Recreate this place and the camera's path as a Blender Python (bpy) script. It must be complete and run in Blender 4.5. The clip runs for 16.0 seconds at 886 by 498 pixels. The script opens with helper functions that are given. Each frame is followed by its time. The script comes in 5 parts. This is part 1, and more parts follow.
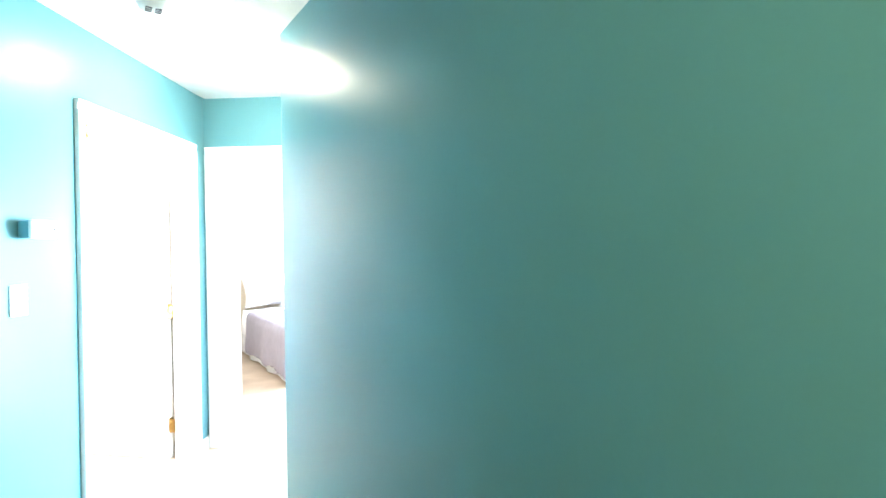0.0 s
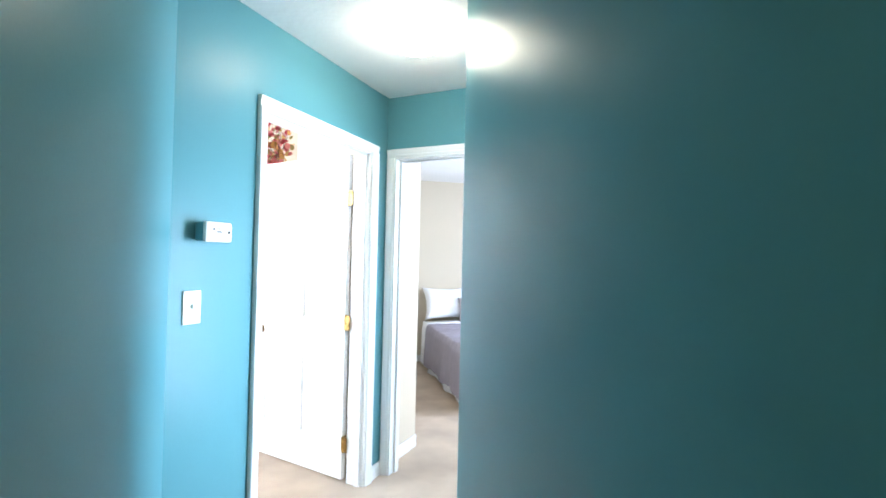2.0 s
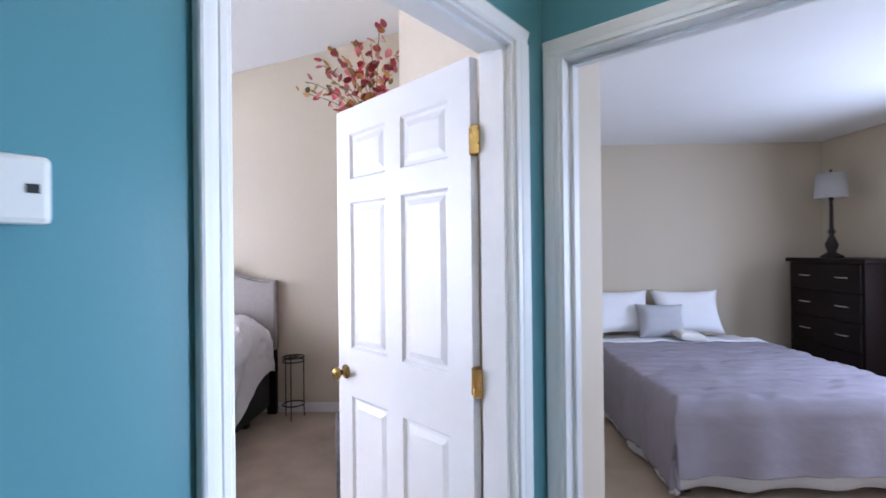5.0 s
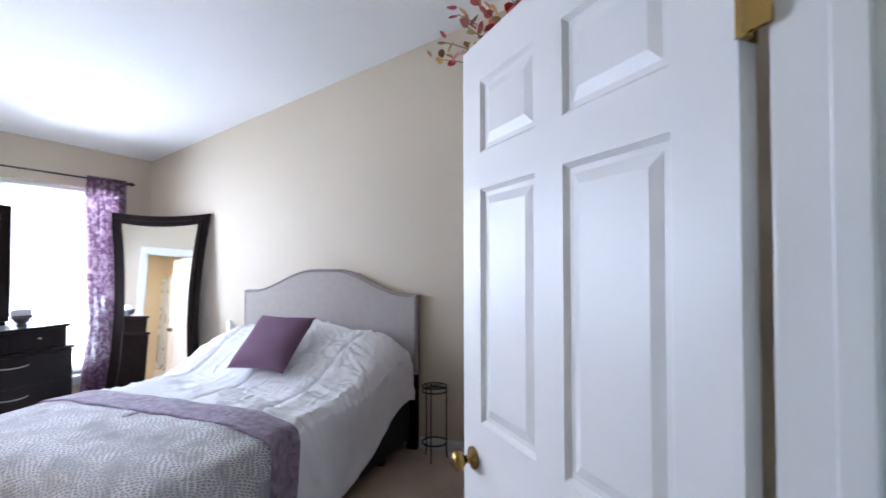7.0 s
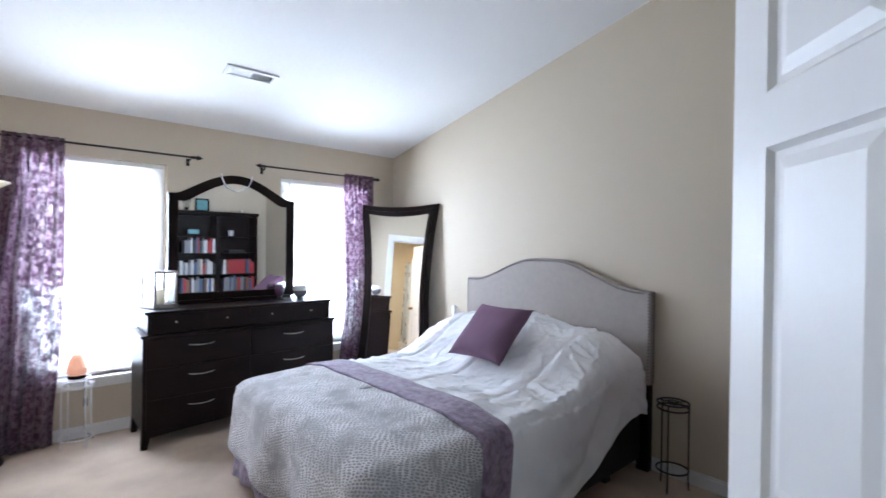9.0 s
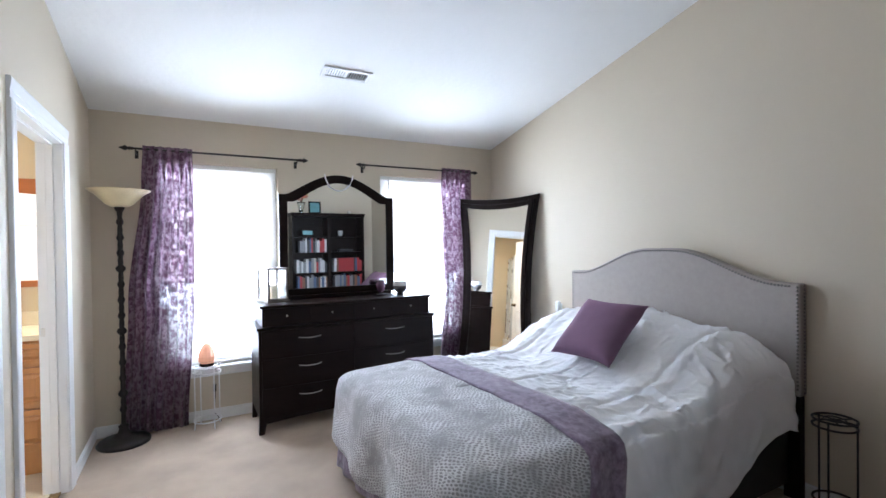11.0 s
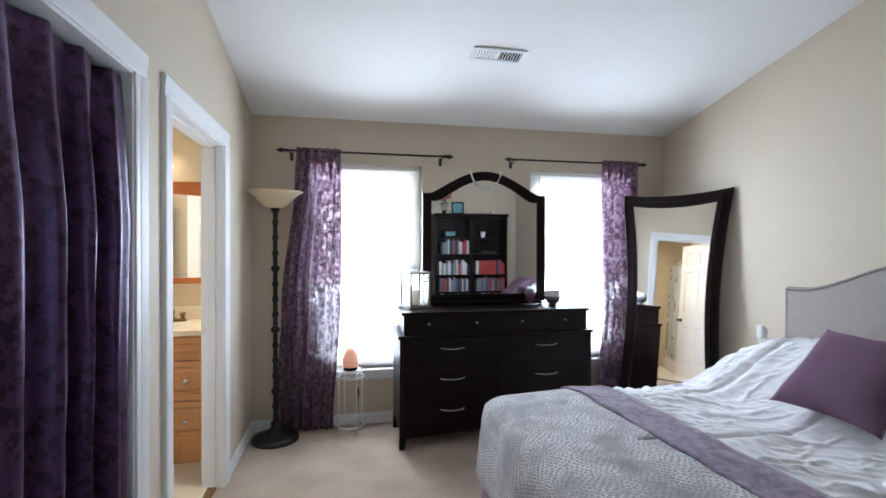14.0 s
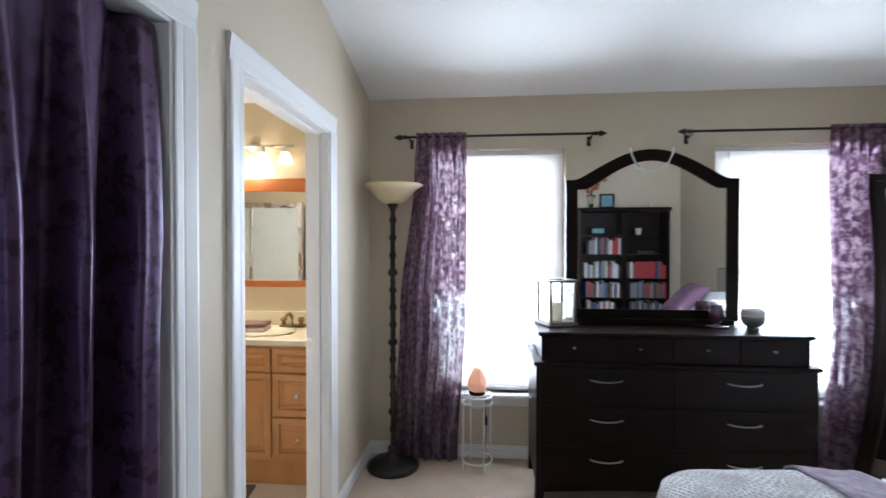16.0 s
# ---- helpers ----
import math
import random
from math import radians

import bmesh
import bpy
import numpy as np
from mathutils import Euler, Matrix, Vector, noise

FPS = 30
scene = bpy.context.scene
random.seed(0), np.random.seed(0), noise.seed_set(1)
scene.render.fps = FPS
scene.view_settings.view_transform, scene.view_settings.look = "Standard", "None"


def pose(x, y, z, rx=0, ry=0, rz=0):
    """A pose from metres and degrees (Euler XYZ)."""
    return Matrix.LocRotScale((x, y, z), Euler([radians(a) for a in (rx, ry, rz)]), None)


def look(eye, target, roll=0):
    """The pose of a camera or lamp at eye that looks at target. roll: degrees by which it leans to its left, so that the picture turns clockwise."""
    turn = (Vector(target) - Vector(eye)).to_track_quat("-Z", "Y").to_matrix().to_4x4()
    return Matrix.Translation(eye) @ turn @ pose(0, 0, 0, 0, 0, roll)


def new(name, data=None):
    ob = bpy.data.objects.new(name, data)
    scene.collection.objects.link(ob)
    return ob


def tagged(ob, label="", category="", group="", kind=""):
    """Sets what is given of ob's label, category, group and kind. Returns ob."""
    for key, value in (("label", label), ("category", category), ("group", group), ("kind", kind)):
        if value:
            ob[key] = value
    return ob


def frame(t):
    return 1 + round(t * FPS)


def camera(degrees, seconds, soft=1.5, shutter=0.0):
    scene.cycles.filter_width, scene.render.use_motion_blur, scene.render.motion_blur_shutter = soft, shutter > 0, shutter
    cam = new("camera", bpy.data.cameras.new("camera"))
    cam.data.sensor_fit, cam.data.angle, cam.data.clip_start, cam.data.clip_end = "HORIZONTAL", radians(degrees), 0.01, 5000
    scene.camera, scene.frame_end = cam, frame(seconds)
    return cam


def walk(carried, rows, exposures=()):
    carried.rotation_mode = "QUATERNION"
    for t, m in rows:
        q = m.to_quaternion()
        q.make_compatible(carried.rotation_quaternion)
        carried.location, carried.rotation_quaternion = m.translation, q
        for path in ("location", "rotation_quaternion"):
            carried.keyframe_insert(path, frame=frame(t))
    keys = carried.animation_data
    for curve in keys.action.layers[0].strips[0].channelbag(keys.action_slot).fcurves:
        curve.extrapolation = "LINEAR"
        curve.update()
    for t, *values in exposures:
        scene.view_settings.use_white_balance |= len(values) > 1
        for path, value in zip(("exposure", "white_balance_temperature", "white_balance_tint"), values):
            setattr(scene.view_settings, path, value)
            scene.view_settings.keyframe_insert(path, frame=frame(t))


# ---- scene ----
cam = camera(86.9, 16.0, shutter=0.5)
PATH = [
    (0, (0.482, -0.047, 1.396), (1.672, 1.56, 1.379), -0.8),
    (0.5, (0.598, 0.087, 1.398), (1.635, 1.797, 1.404), -0.8),
    (1, (0.641, 0.189, 1.406), (1.482, 2.003, 1.436), -0.1),
    (1.5, (0.66, 0.327, 1.4), (1.326, 2.213, 1.443), 0.5),
    (2, (0.678, 0.526, 1.406), (1.192, 2.458, 1.442), 1.3),
    (2.5, (0.748, 0.726, 1.404), (1.126, 2.689, 1.424), 1.3),
    (3, (0.823, 0.974, 1.418), (1.085, 2.957, 1.419), 0.9),
    (3.2, (0.836, 1.076, 1.417), (1.062, 3.063, 1.415), 0.8),
    (5.3, (0.781, 2.135, 1.408), (0.652, 4.131, 1.418), -0.5),
    (5.5, (0.752, 2.229, 1.405), (0.569, 4.22, 1.423), -0.3),
    (6, (0.708, 2.446, 1.412), (0.369, 4.417, 1.443), -0.1),
    (6.5, (0.701, 2.63, 1.415), (0.181, 4.561, 1.458), -0.0),
    (7, (0.713, 2.803, 1.432), (-0.027, 4.661, 1.475), -0.1),
    (7.5, (0.699, 2.906, 1.453), (-0.272, 4.654, 1.482), 0.3),
    (8, (0.652, 2.97, 1.457), (-0.521, 4.589, 1.473), 0.7),
    (8.5, (0.614, 3.012, 1.445), (-0.746, 4.478, 1.45), 0.9),
    (9, (0.587, 3.035, 1.439), (-0.916, 4.354, 1.427), 0.7),
    (9.5, (0.556, 3.08, 1.427), (-1.057, 4.261, 1.407), 0.2),
    (12, (0.43, 3.208, 1.397), (-1.382, 4.054, 1.384), -1.2),
    (12.5, (0.38, 3.237, 1.397), (-1.471, 3.993, 1.391), -1.4),
    (13, (0.32, 3.254, 1.401), (-1.576, 3.891, 1.399), -1.1),
    (13.5, (0.204, 3.243, 1.417), (-1.73, 3.754, 1.41), -0.4),
    (14, (0.04, 3.243, 1.423), (-1.918, 3.648, 1.409), 0.1),
    (14.5, (-0.115, 3.235, 1.429), (-2.087, 3.568, 1.407), 0.3),
    (15, (-0.282, 3.264, 1.448), (-2.272, 3.457, 1.424), 0.3),
    (15.5, (-0.451, 3.298, 1.46), (-2.451, 3.318, 1.429), 0.2),
    (16, (-0.595, 3.337, 1.443), (-2.586, 3.15, 1.418), 0.0),
]
walk(cam, [(t, look(eye, aim, lean)) for t, eye, aim, lean in PATH],
     exposures=((0.0, 3.85, 6850, 12), (1.0, 3.25, 6650, 12), (2.0, 2.35, 6350, 11), (3.2, 1.65, 6150, 15), (5.3, 0.95, 6150, 22), (6.0, 0.68, 6100, 20), (7.0, 0.42, 6000, 16),
                (9.5, 0.22, 6050, 12), (12.0, 0.08, 6200, 11), (13.0, -0.04, 6250, 11), (14.5, -0.35, 6350, 10), (16.0, -0.3, 6350, 10)))

# ---------------- plan (metres) ----------------
WIN_X, HEAD_Y, CLOSET_Y, EAST_X = -3.745, 6.08, 2.537, 0.49
HALL_Z, SLOPE = 2.44, 0.224


def ceil_z(x):
    """Height of the vaulted bedroom ceiling."""
    return 2.42 + SLOPE * (x - WIN_X)


# wall A (hall / bedroom 1) and wall B (hall / bedroom 2) stand askew to the rooms
A_DIR = math.degrees(math.atan2(0.772, 0.635))
MA = pose(0.972, 3.4124, 0, 0, 0, A_DIR + 2.0) @ pose(-1.2, 0, 0)   # x along wall A, y into bedroom 1
MB = pose(1.102, 3.57, 0, 0, 0, A_DIR - 90)     # x along wall B, y into bedroom 2

# ---------------- light ----------------
world = bpy.data.worlds.new("sky")
scene.world = world
world.use_nodes = True
wn = world.node_tree
sky = wn.nodes.new("ShaderNodeTexSky")
sky.sky_type, sky.sun_disc, sky.sun_elevation, sky.sun_rotation = "NISHITA", False, radians(38), radians(200)
wn.links.new(sky.outputs[0], wn.nodes["Background"].inputs[0])
wn.nodes["Background"].inputs[1].default_value = 0.12


def area(name, m, sx, sy, watts, colour, spread=180):
    d = bpy.data.lights.new(name, "AREA")
    d.shape, d.size, d.size_y, d.energy, d.color, d.spread = "RECTANGLE", sx, sy, watts, colour, radians(spread)
    ob = new(name, d)
    ob.matrix_world = m
    return ob


def bulb(name, at, watts, colour, radius=0.05):
    d = bpy.data.lights.new(name, "POINT")
    d.energy, d.color, d.shadow_soft_size = watts, colour, radius
    ob = new(name, d)
    ob.location = at
    return ob


DAY = (0.72, 0.84, 1.0)
area("daylight_window_one", look((-3.772, 3.40, 1.253), (0, 3.40, 0.60)), 0.86, 1.615, 82, DAY, 165)
area("daylight_window_two", look((-3.772, 5.24, 1.253), (0, 5.24, 0.60)), 0.86, 1.615, 82, DAY, 165)
area("daylight_window_three", look((4.40, 4.35, 1.4), (0, 3.6, 1.2)), 1.4, 1.3, 40, (0.62, 0.77, 1.0))
# unseen warm fill added in the corridor; no fixture stands there
area("corridor_warm_fill", look((0.68, -1.0, 1.80), (0.80, 0.8, 1.4)), 0.9, 1.0, 2.0, (1.0, 0.90, 0.52))
# added cool fill before the closed hall end, narrowed to brighten the left walls
area("hall_end_fill", look(MB @ Vector((1.56, -0.45, 1.0)), (0.2, 2.32, 0.9)), 0.5, 1.3, 10, (0.66, 0.83, 1.0), 110)
bulb("vanity_bulb_light", (-3.60, 1.70, 1.95), 5, (1.0, 0.91, 0.78), 0.06)
area("vanity_spots", look((-3.58, 1.62, 1.97), (-2.35, 1.75, 0.75)), 0.7, 0.08, 23, (1.0, 0.91, 0.78), 150)


# ---------------- materials ----------------
def nodes_of(name):
    m = bpy.data.materials.new(name)
    m.use_nodes = True
    nt = m.node_tree
    return m, nt, nt.nodes["Principled BSDF"]


def add(nt, kind, **values):
    n = nt.nodes.new(kind)
    for k, v in values.items():
        n.inputs[k.replace("_", " ")].default_value = v
    return n


def mat(name, col, rough=0.5, metal=0.0, var=0.1, scale=6.0, bump=0.0, bscale=80.0, spec=0.5, stretch=(1, 1, 1), rvar=0.08):
    """Painted or woven surface: colour that drifts at two scales, uneven gloss, fine relief."""
    m, nt, p = nodes_of(name)
    co = nt.nodes.new("ShaderNodeTexCoord")
    mp = nt.nodes.new("ShaderNodeMapping")
    mp.inputs["Scale"].default_value = stretch
    nt.links.new(co.outputs["Object"], mp.inputs[0])
    big = add(nt, "ShaderNodeTexNoise", Scale=scale, Detail=3.0)
    fine = add(nt, "ShaderNodeTexNoise", Scale=bscale, Detail=4.0)
    for n in (big, fine):
        nt.links.new(mp.outputs[0], n.inputs["Vector"])
    mixn = nt.nodes.new("ShaderNodeMath")
    mixn.operation = "MULTIPLY_ADD"
    mixn.inputs[1].default_value = 0.35
    nt.links.new(fine.outputs[0], mixn.inputs[0])
    nt.links.new(big.outputs[0], mixn.inputs[2])
    ramp = nt.nodes.new("ShaderNodeValToRGB")
    ramp.color_ramp.elements[0].position, ramp.color_ramp.elements[1].position = 0.2, 1.0
    ramp.color_ramp.elements[0].color = (*[c * (1 - var) for c in col], 1)
    ramp.color_ramp.elements[1].color = (*[min(1, c * (1 + var)) for c in col], 1)
    nt.links.new(mixn.outputs[0], ramp.inputs[0])
    nt.links.new(ramp.outputs[0], p.inputs["Base Color"])
    rr = nt.nodes.new("ShaderNodeMapRange")
    rr.inputs["To Min"].default_value, rr.inputs["To Max"].default_value = max(0.02, rough - rvar), min(1, rough + rvar)
    nt.links.new(big.outputs[0], rr.inputs[0])
    nt.links.new(rr.outputs[0], p.inputs["Roughness"])
    p.inputs["Metallic"].default_value = metal
    p.inputs["Specular IOR Level"].default_value = spec
    if bump:
        b = nt.nodes.new("ShaderNodeBump")
        b.inputs["Strength"].default_value = bump
        b.inputs["Distance"].default_value = 0.004
        nt.links.new(fine.outputs[0], b.inputs["Height"])
        nt.links.new(b.outputs[0], p.inputs["Normal"])
    return m


def glow(name, col, strength):
    m, nt, p = nodes_of(name)
    p.inputs["Base Color"].default_value = (*col, 1)
    p.inputs["Emission Color"].default_value = (*col, 1)
    p.inputs["Emission Strength"].default_value = strength
    return m


def glass(name, tint=(1, 1, 1), rough=0.0):
    m, nt, p = nodes_of(name)
    p.inputs["Base Color"].default_value = (*tint, 1)
    p.inputs["Transmission Weight"].default_value = 1
    p.inputs["Roughness"].default_value = rough
    p.inputs["IOR"].default_value = 1.45
    return m


BEIGE = mat("beige_wall_paint", (0.60, 0.52, 0.405), 0.62, var=0.03, scale=1.2, bump=0.10, bscale=160, spec=0.35)
TEAL = mat("teal_satin_wall_paint", (0.108, 0.290, 0.338), 0.32, rvar=0.04, var=0.05, scale=1.0, bump=0.06, bscale=120, spec=0.17)
WHITE = mat("white_semigloss_trim_paint", (0.765, 0.765, 0.76), 0.40, var=0.02, scale=3, bump=0.04, bscale=90)
CEIL = mat("white_stippled_ceiling_paint", (0.82, 0.82, 0.81), 0.85, var=0.02, scale=2, bump=0.55, bscale=26, spec=0.2)
CARPET = mat("beige_cut_pile_carpet", (0.46, 0.365, 0.285), 0.95, var=0.27, scale=3.2, bump=0.9, bscale=260, spec=0.1)
TILE = mat("cream_bathroom_floor_tile", (0.66, 0.60, 0.50), 0.35, var=0.06, scale=5)
BRASS = mat("polished_brass", (0.33, 0.21, 0.065), 0.25, metal=1.0, var=0.08, scale=30)
SATIN_STEEL = mat("brushed_nickel", (0.68, 0.66, 0.62), 0.3, metal=1.0, var=0.05, scale=40)
ESPRESSO = mat("espresso_stained_wood", (0.0105, 0.0058, 0.0050), 0.38, var=0.35, scale=4, bump=0.10, bscale=30, stretch=(1, 6, 6), spec=0.11)
DARK = mat("dark_bronze_metal", (0.022, 0.017, 0.015), 0.45, metal=0.4, var=0.3, scale=20, bump=0.2, bscale=60)
PLASTIC = mat("white_plastic", (0.78, 0.78, 0.76), 0.4, var=0.02)
BLACK = mat("black_rubber", (0.015, 0.015, 0.016), 0.6, var=0.2)
GLASS = glass("clear_glass")
DAYGLOW = glow("overcast_daylight", (0.93, 0.97, 1.0), 8.0)
MIRROR = bpy.data.materials.new("silvered_mirror")
MIRROR.use_nodes = True
MIRROR.node_tree.nodes["Principled BSDF"].inputs["Base Color"].default_value = (0.86, 0.87, 0.86, 1)
MIRROR.node_tree.nodes["Principled BSDF"].inputs["Metallic"].default_value = 1
MIRROR.node_tree.nodes["Principled BSDF"].inputs["Roughness"].default_value = 0.015


# ---------------- mesh helpers ----------------
def box(bm, x0, x1, y0, y1, z0, z1, m=None, bevel=0.0):
    vs = [bm.verts.new(c) for c in ((x0, y0, z0), (x1, y0, z0), (x1, y1, z0), (x0, y1, z0),
                                    (x0, y0, z1), (x1, y0, z1), (x1, y1, z1), (x0, y1, z1))]
    fs = [bm.faces.new([vs[i] for i in q]) for q in ((0, 3, 2, 1), (4, 5, 6, 7), (0, 1, 5, 4), (1, 2, 6, 5), (2, 3, 7, 6), (3, 0, 4, 7))]
    if bevel:
        es = list({e for f in fs for e in f.edges})
        out = bmesh.ops.bevel(bm, geom=es, offset=bevel, segments=2, profile=0.6, affect="EDGES")
        vs = list({v for f in out["faces"] for v in f.verts} | {v for v in vs if v.is_valid})
    if m is not None:
        bmesh.ops.transform(bm, matrix=m, verts=vs)
    return vs


def lathe(bm, profile, seg=24, m=None, cap=True):
    """Turned shape round z from (radius, z) pairs."""
    rings = []
    for r, z in profile:
        rings.append([bm.verts.new((r * math.cos(2 * math.pi * k / seg), r * math.sin(2 * math.pi * k / seg), z)) for k in range(seg)])
    for a, b in zip(rings, rings[1:]):
        for k in range(seg):
            f = bm.faces.new((a[k], a[(k + 1) % seg], b[(k + 1) % seg], b[k]))
            f.smooth = True
    if cap:
        for ring, flip in ((rings[0], True), (rings[-1], False)):
            bm.faces.new(ring[::-1] if flip else ring)
    if m is not None:
        bmesh.ops.transform(bm, matrix=m, verts=[v for r in rings for v in r])
    return rings


def tube(bm, pts, r, seg=8, closed=False):
    """Round rod along points."""
    pts = [Vector(p) for p in pts]
    rings = []
    n = len(pts)
    for i, p in enumerate(pts):
        a = pts[(i - 1) % n] if closed or i else p
        b = pts[(i + 1) % n] if closed or i < n - 1 else p
        t = (b - a).normalized()
        ref = Vector((0, 0, 1)) if abs(t.z) < 0.9 else Vector((1, 0, 0))
        s = t.cross(ref).normalized()
        u = s.cross(t)
        rings.append([bm.verts.new(p + r * (math.cos(2 * math.pi * k / seg) * s + math.sin(2 * math.pi * k / seg) * u)) for k in range(seg)])
    for i in range(n if closed else n - 1):
        a, b = rings[i], rings[(i + 1) % n]
        for k in range(seg):
            bm.faces.new((a[k], a[(k + 1) % seg], b[(k + 1) % seg], b[k])).smooth = True
    if not closed:
        bm.faces.new(rings[0][::-1])
        bm.faces.new(rings[-1])


def circle(r, z, n=28, cx=0.0, cy=0.0):
    return [(cx + r * math.cos(2 * math.pi * k / n), cy + r * math.sin(2 * math.pi * k / n), z) for k in range(n)]


def ring_prism(bm, outer, inner, y0, y1):
    """Flat frame in the x-z plane between two loops of equal count, from y0 (front) to y1."""
    n = len(outer)
    vo0, vi0 = [bm.verts.new((x, y0, z)) for x, z in outer], [bm.verts.new((x, y0, z)) for x, z in inner]
    vo1, vi1 = [bm.verts.new((x, y1, z)) for x, z in outer], [bm.verts.new((x, y1, z)) for x, z in inner]
    for k in range(n):
        j = (k + 1) % n
        bm.faces.new((vo0[k], vo0[j], vi0[j], vi0[k]))
        bm.faces.new((vo1[j], vo1[k], vi1[k], vi1[j]))
        bm.faces.new((vo0[j], vo0[k], vo1[k], vo1[j]))
        bm.faces.new((vi0[k], vi0[j], vi1[j], vi1[k]))


def plate(bm, loop, y0, y1):
    """Solid panel in the x-z plane from a closed outline."""
    a, b = [bm.verts.new((x, y0, z)) for x, z in loop], [bm.verts.new((x, y1, z)) for x, z in loop]
    bm.faces.new(a)
    bm.faces.new(b[::-1])
    for k in range(len(loop)):
        j = (k + 1) % len(loop)
        bm.faces.new((a[j], a[k], b[k], b[j]))


def grid(bm, f, nu, nv, smooth=True):
    """Sheet f(u, v) with u and v from 0 to 1."""
    vs = [[bm.verts.new(f(i / nu, j / nv)) for j in range(nv + 1)] for i in range(nu + 1)]
    for i in range(nu):
        for j in range(nv):
            bm.faces.new((vs[i][j], vs[i + 1][j], vs[i + 1][j + 1], vs[i][j + 1])).smooth = smooth
    return vs


def mesh(name, bm, material, bevel=0.0):
    bmesh.ops.recalc_face_normals(bm, faces=bm.faces)
    me = bpy.data.meshes.new(name)
    bm.to_mesh(me)
    bm.free()
    for one in material if isinstance(material, (list, tuple)) else [material]:
        me.materials.append(one)
    ob = new(name, me)
    if bevel:
        b = ob.modifiers.new("edge", "BEVEL")
        b.width, b.segments, b.limit_method, b.angle_limit = bevel, 2, "ANGLE", radians(40)
    return ob


def part(name, bm, material, parent, label="", bevel=0.0):
    ob = mesh(name, bm, material, bevel)
    ob.parent = parent
    if label:
        tagged(ob, label)
    return ob


def thing(name, m, label, category, group=""):
    ob = new(name)
    ob.empty_display_size = 0.05
    ob.matrix_world = m
    return tagged(ob, label, category, group)


def setting(name, bm, material, label="", category="", bevel=0.0):
    return tagged(mesh(name, bm, material, bevel), label, category, kind="structure")


def solid(ob, thick, offset=-1.0):
    s = ob.modifiers.new("thickness", "SOLIDIFY")
    s.thickness, s.offset = thick, offset
    return ob


# ---------------- structure ----------------
bm = bmesh.new()
box(bm, -4.0, 5.6, -2.6, 7.3, -0.12, 0.0)
setting("floor", bm, CARPET, "worn beige cut-pile carpet", "floor")
bm = bmesh.new()
box(bm, WIN_X, -1.95, 0.4, CLOSET_Y - 0.06, 0.001, 0.012)
setting("floor_bathroom", bm, TILE, "cream tiled bathroom floor", "floor")


def sloped(bm, x0, x1, y0, y1, z0=0.0, over=0.06):
    vs = box(bm, x0, x1, y0, y1, z0, 5.0)
    for v in vs:
        if v.co.z > 4.9:
            v.co.z = ceil_z(v.co.x) + over


# bedroom one: window wall with two openings
W_Y, W_Z = ((2.95, 3.85), (4.79, 5.69)), (0.44, 2.07)
bm = bmesh.new()
for y0, y1, z0, z1 in ((0.3, 2.95, 0, 2.5), (3.85, 4.79, 0, 2.5), (5.69, HEAD_Y + 0.12, 0, 2.5),
                       (2.95, 3.85, 0, W_Z[0]), (4.79, 5.69, 0, W_Z[0]), (2.95, 3.85, W_Z[1], 2.5), (4.79, 5.69, W_Z[1], 2.5)):
    box(bm, WIN_X - 0.16, WIN_X, y0, y1, z0, z1)
setting("wall_west", bm, BEIGE, "beige painted window wall", "wall")
bm = bmesh.new()
sloped(bm, WIN_X, EAST_X + 0.12, HEAD_Y, HEAD_Y + 0.12)
setting("wall_north", bm, BEIGE, "beige painted bedroom wall", "wall")
bm = bmesh.new()
sloped(bm, EAST_X, EAST_X + 0.12, 4.60, HEAD_Y)
setting("wall_east", bm, BEIGE, "beige painted bedroom wall", "wall")
# behind the open door the wall turns towards the doorway
bm = bmesh.new()
p, q = Vector((EAST_X, 4.60)), Vector((1.00, 3.68))
d = (q - p).normalized()
nrm = Vector((-d.y, d.x))
vs = [bm.verts.new((c.x, c.y, z)) for z in (0, 1) for c in (p, q, q + nrm * 0.1, p + nrm * 0.1)]
for v in vs[4:]:
    v.co.z = ceil_z(v.co.x) + 0.06
for f in ((0, 1, 2, 3), (4, 5, 6, 7), (0, 1, 5, 4), (1, 2, 6, 5), (2, 3, 7, 6), (3, 0, 4, 7)):
    bm.faces.new([vs[i] for i in f])
setting("wall_behind_door", bm, BEIGE, "beige painted bedroom wall", "wall")
# closet and bathroom wall
BX0, BX1 = -2.91, -2.06            # bathroom opening
CX0, CX1 = -1.72, -0.25            # closet opening
bm = bmesh.new()
for x0, x1, z0 in ((WIN_X, BX0, 0), (BX1, CX0, 0), (CX1, 0.19, 0), (BX0, BX1, 2.01), (CX0, CX1, 2.01)):
    sloped(bm, x0, x1, CLOSET_Y - 0.115, CLOSET_Y, z0)
setting("wall_south", bm, BEIGE, "beige painted wall with closet and bathroom openings", "wall")
bm = bmesh.new()
vs = box(bm, WIN_X - 0.16, 1.15, CLOSET_Y - 0.115, HEAD_Y + 0.12, 0, 0.1)
for v in vs:
    v.co.z += ceil_z(v.co.x)
setting("ceiling", bm, CEIL, "white stippled vaulted ceiling", "ceiling")
# wall A with the bedroom door opening; hall face teal, bedroom face beige
D1 = (0.322, 1.208)                # opening along wall A
D_TOP = 2.045
TOPA = 3.45


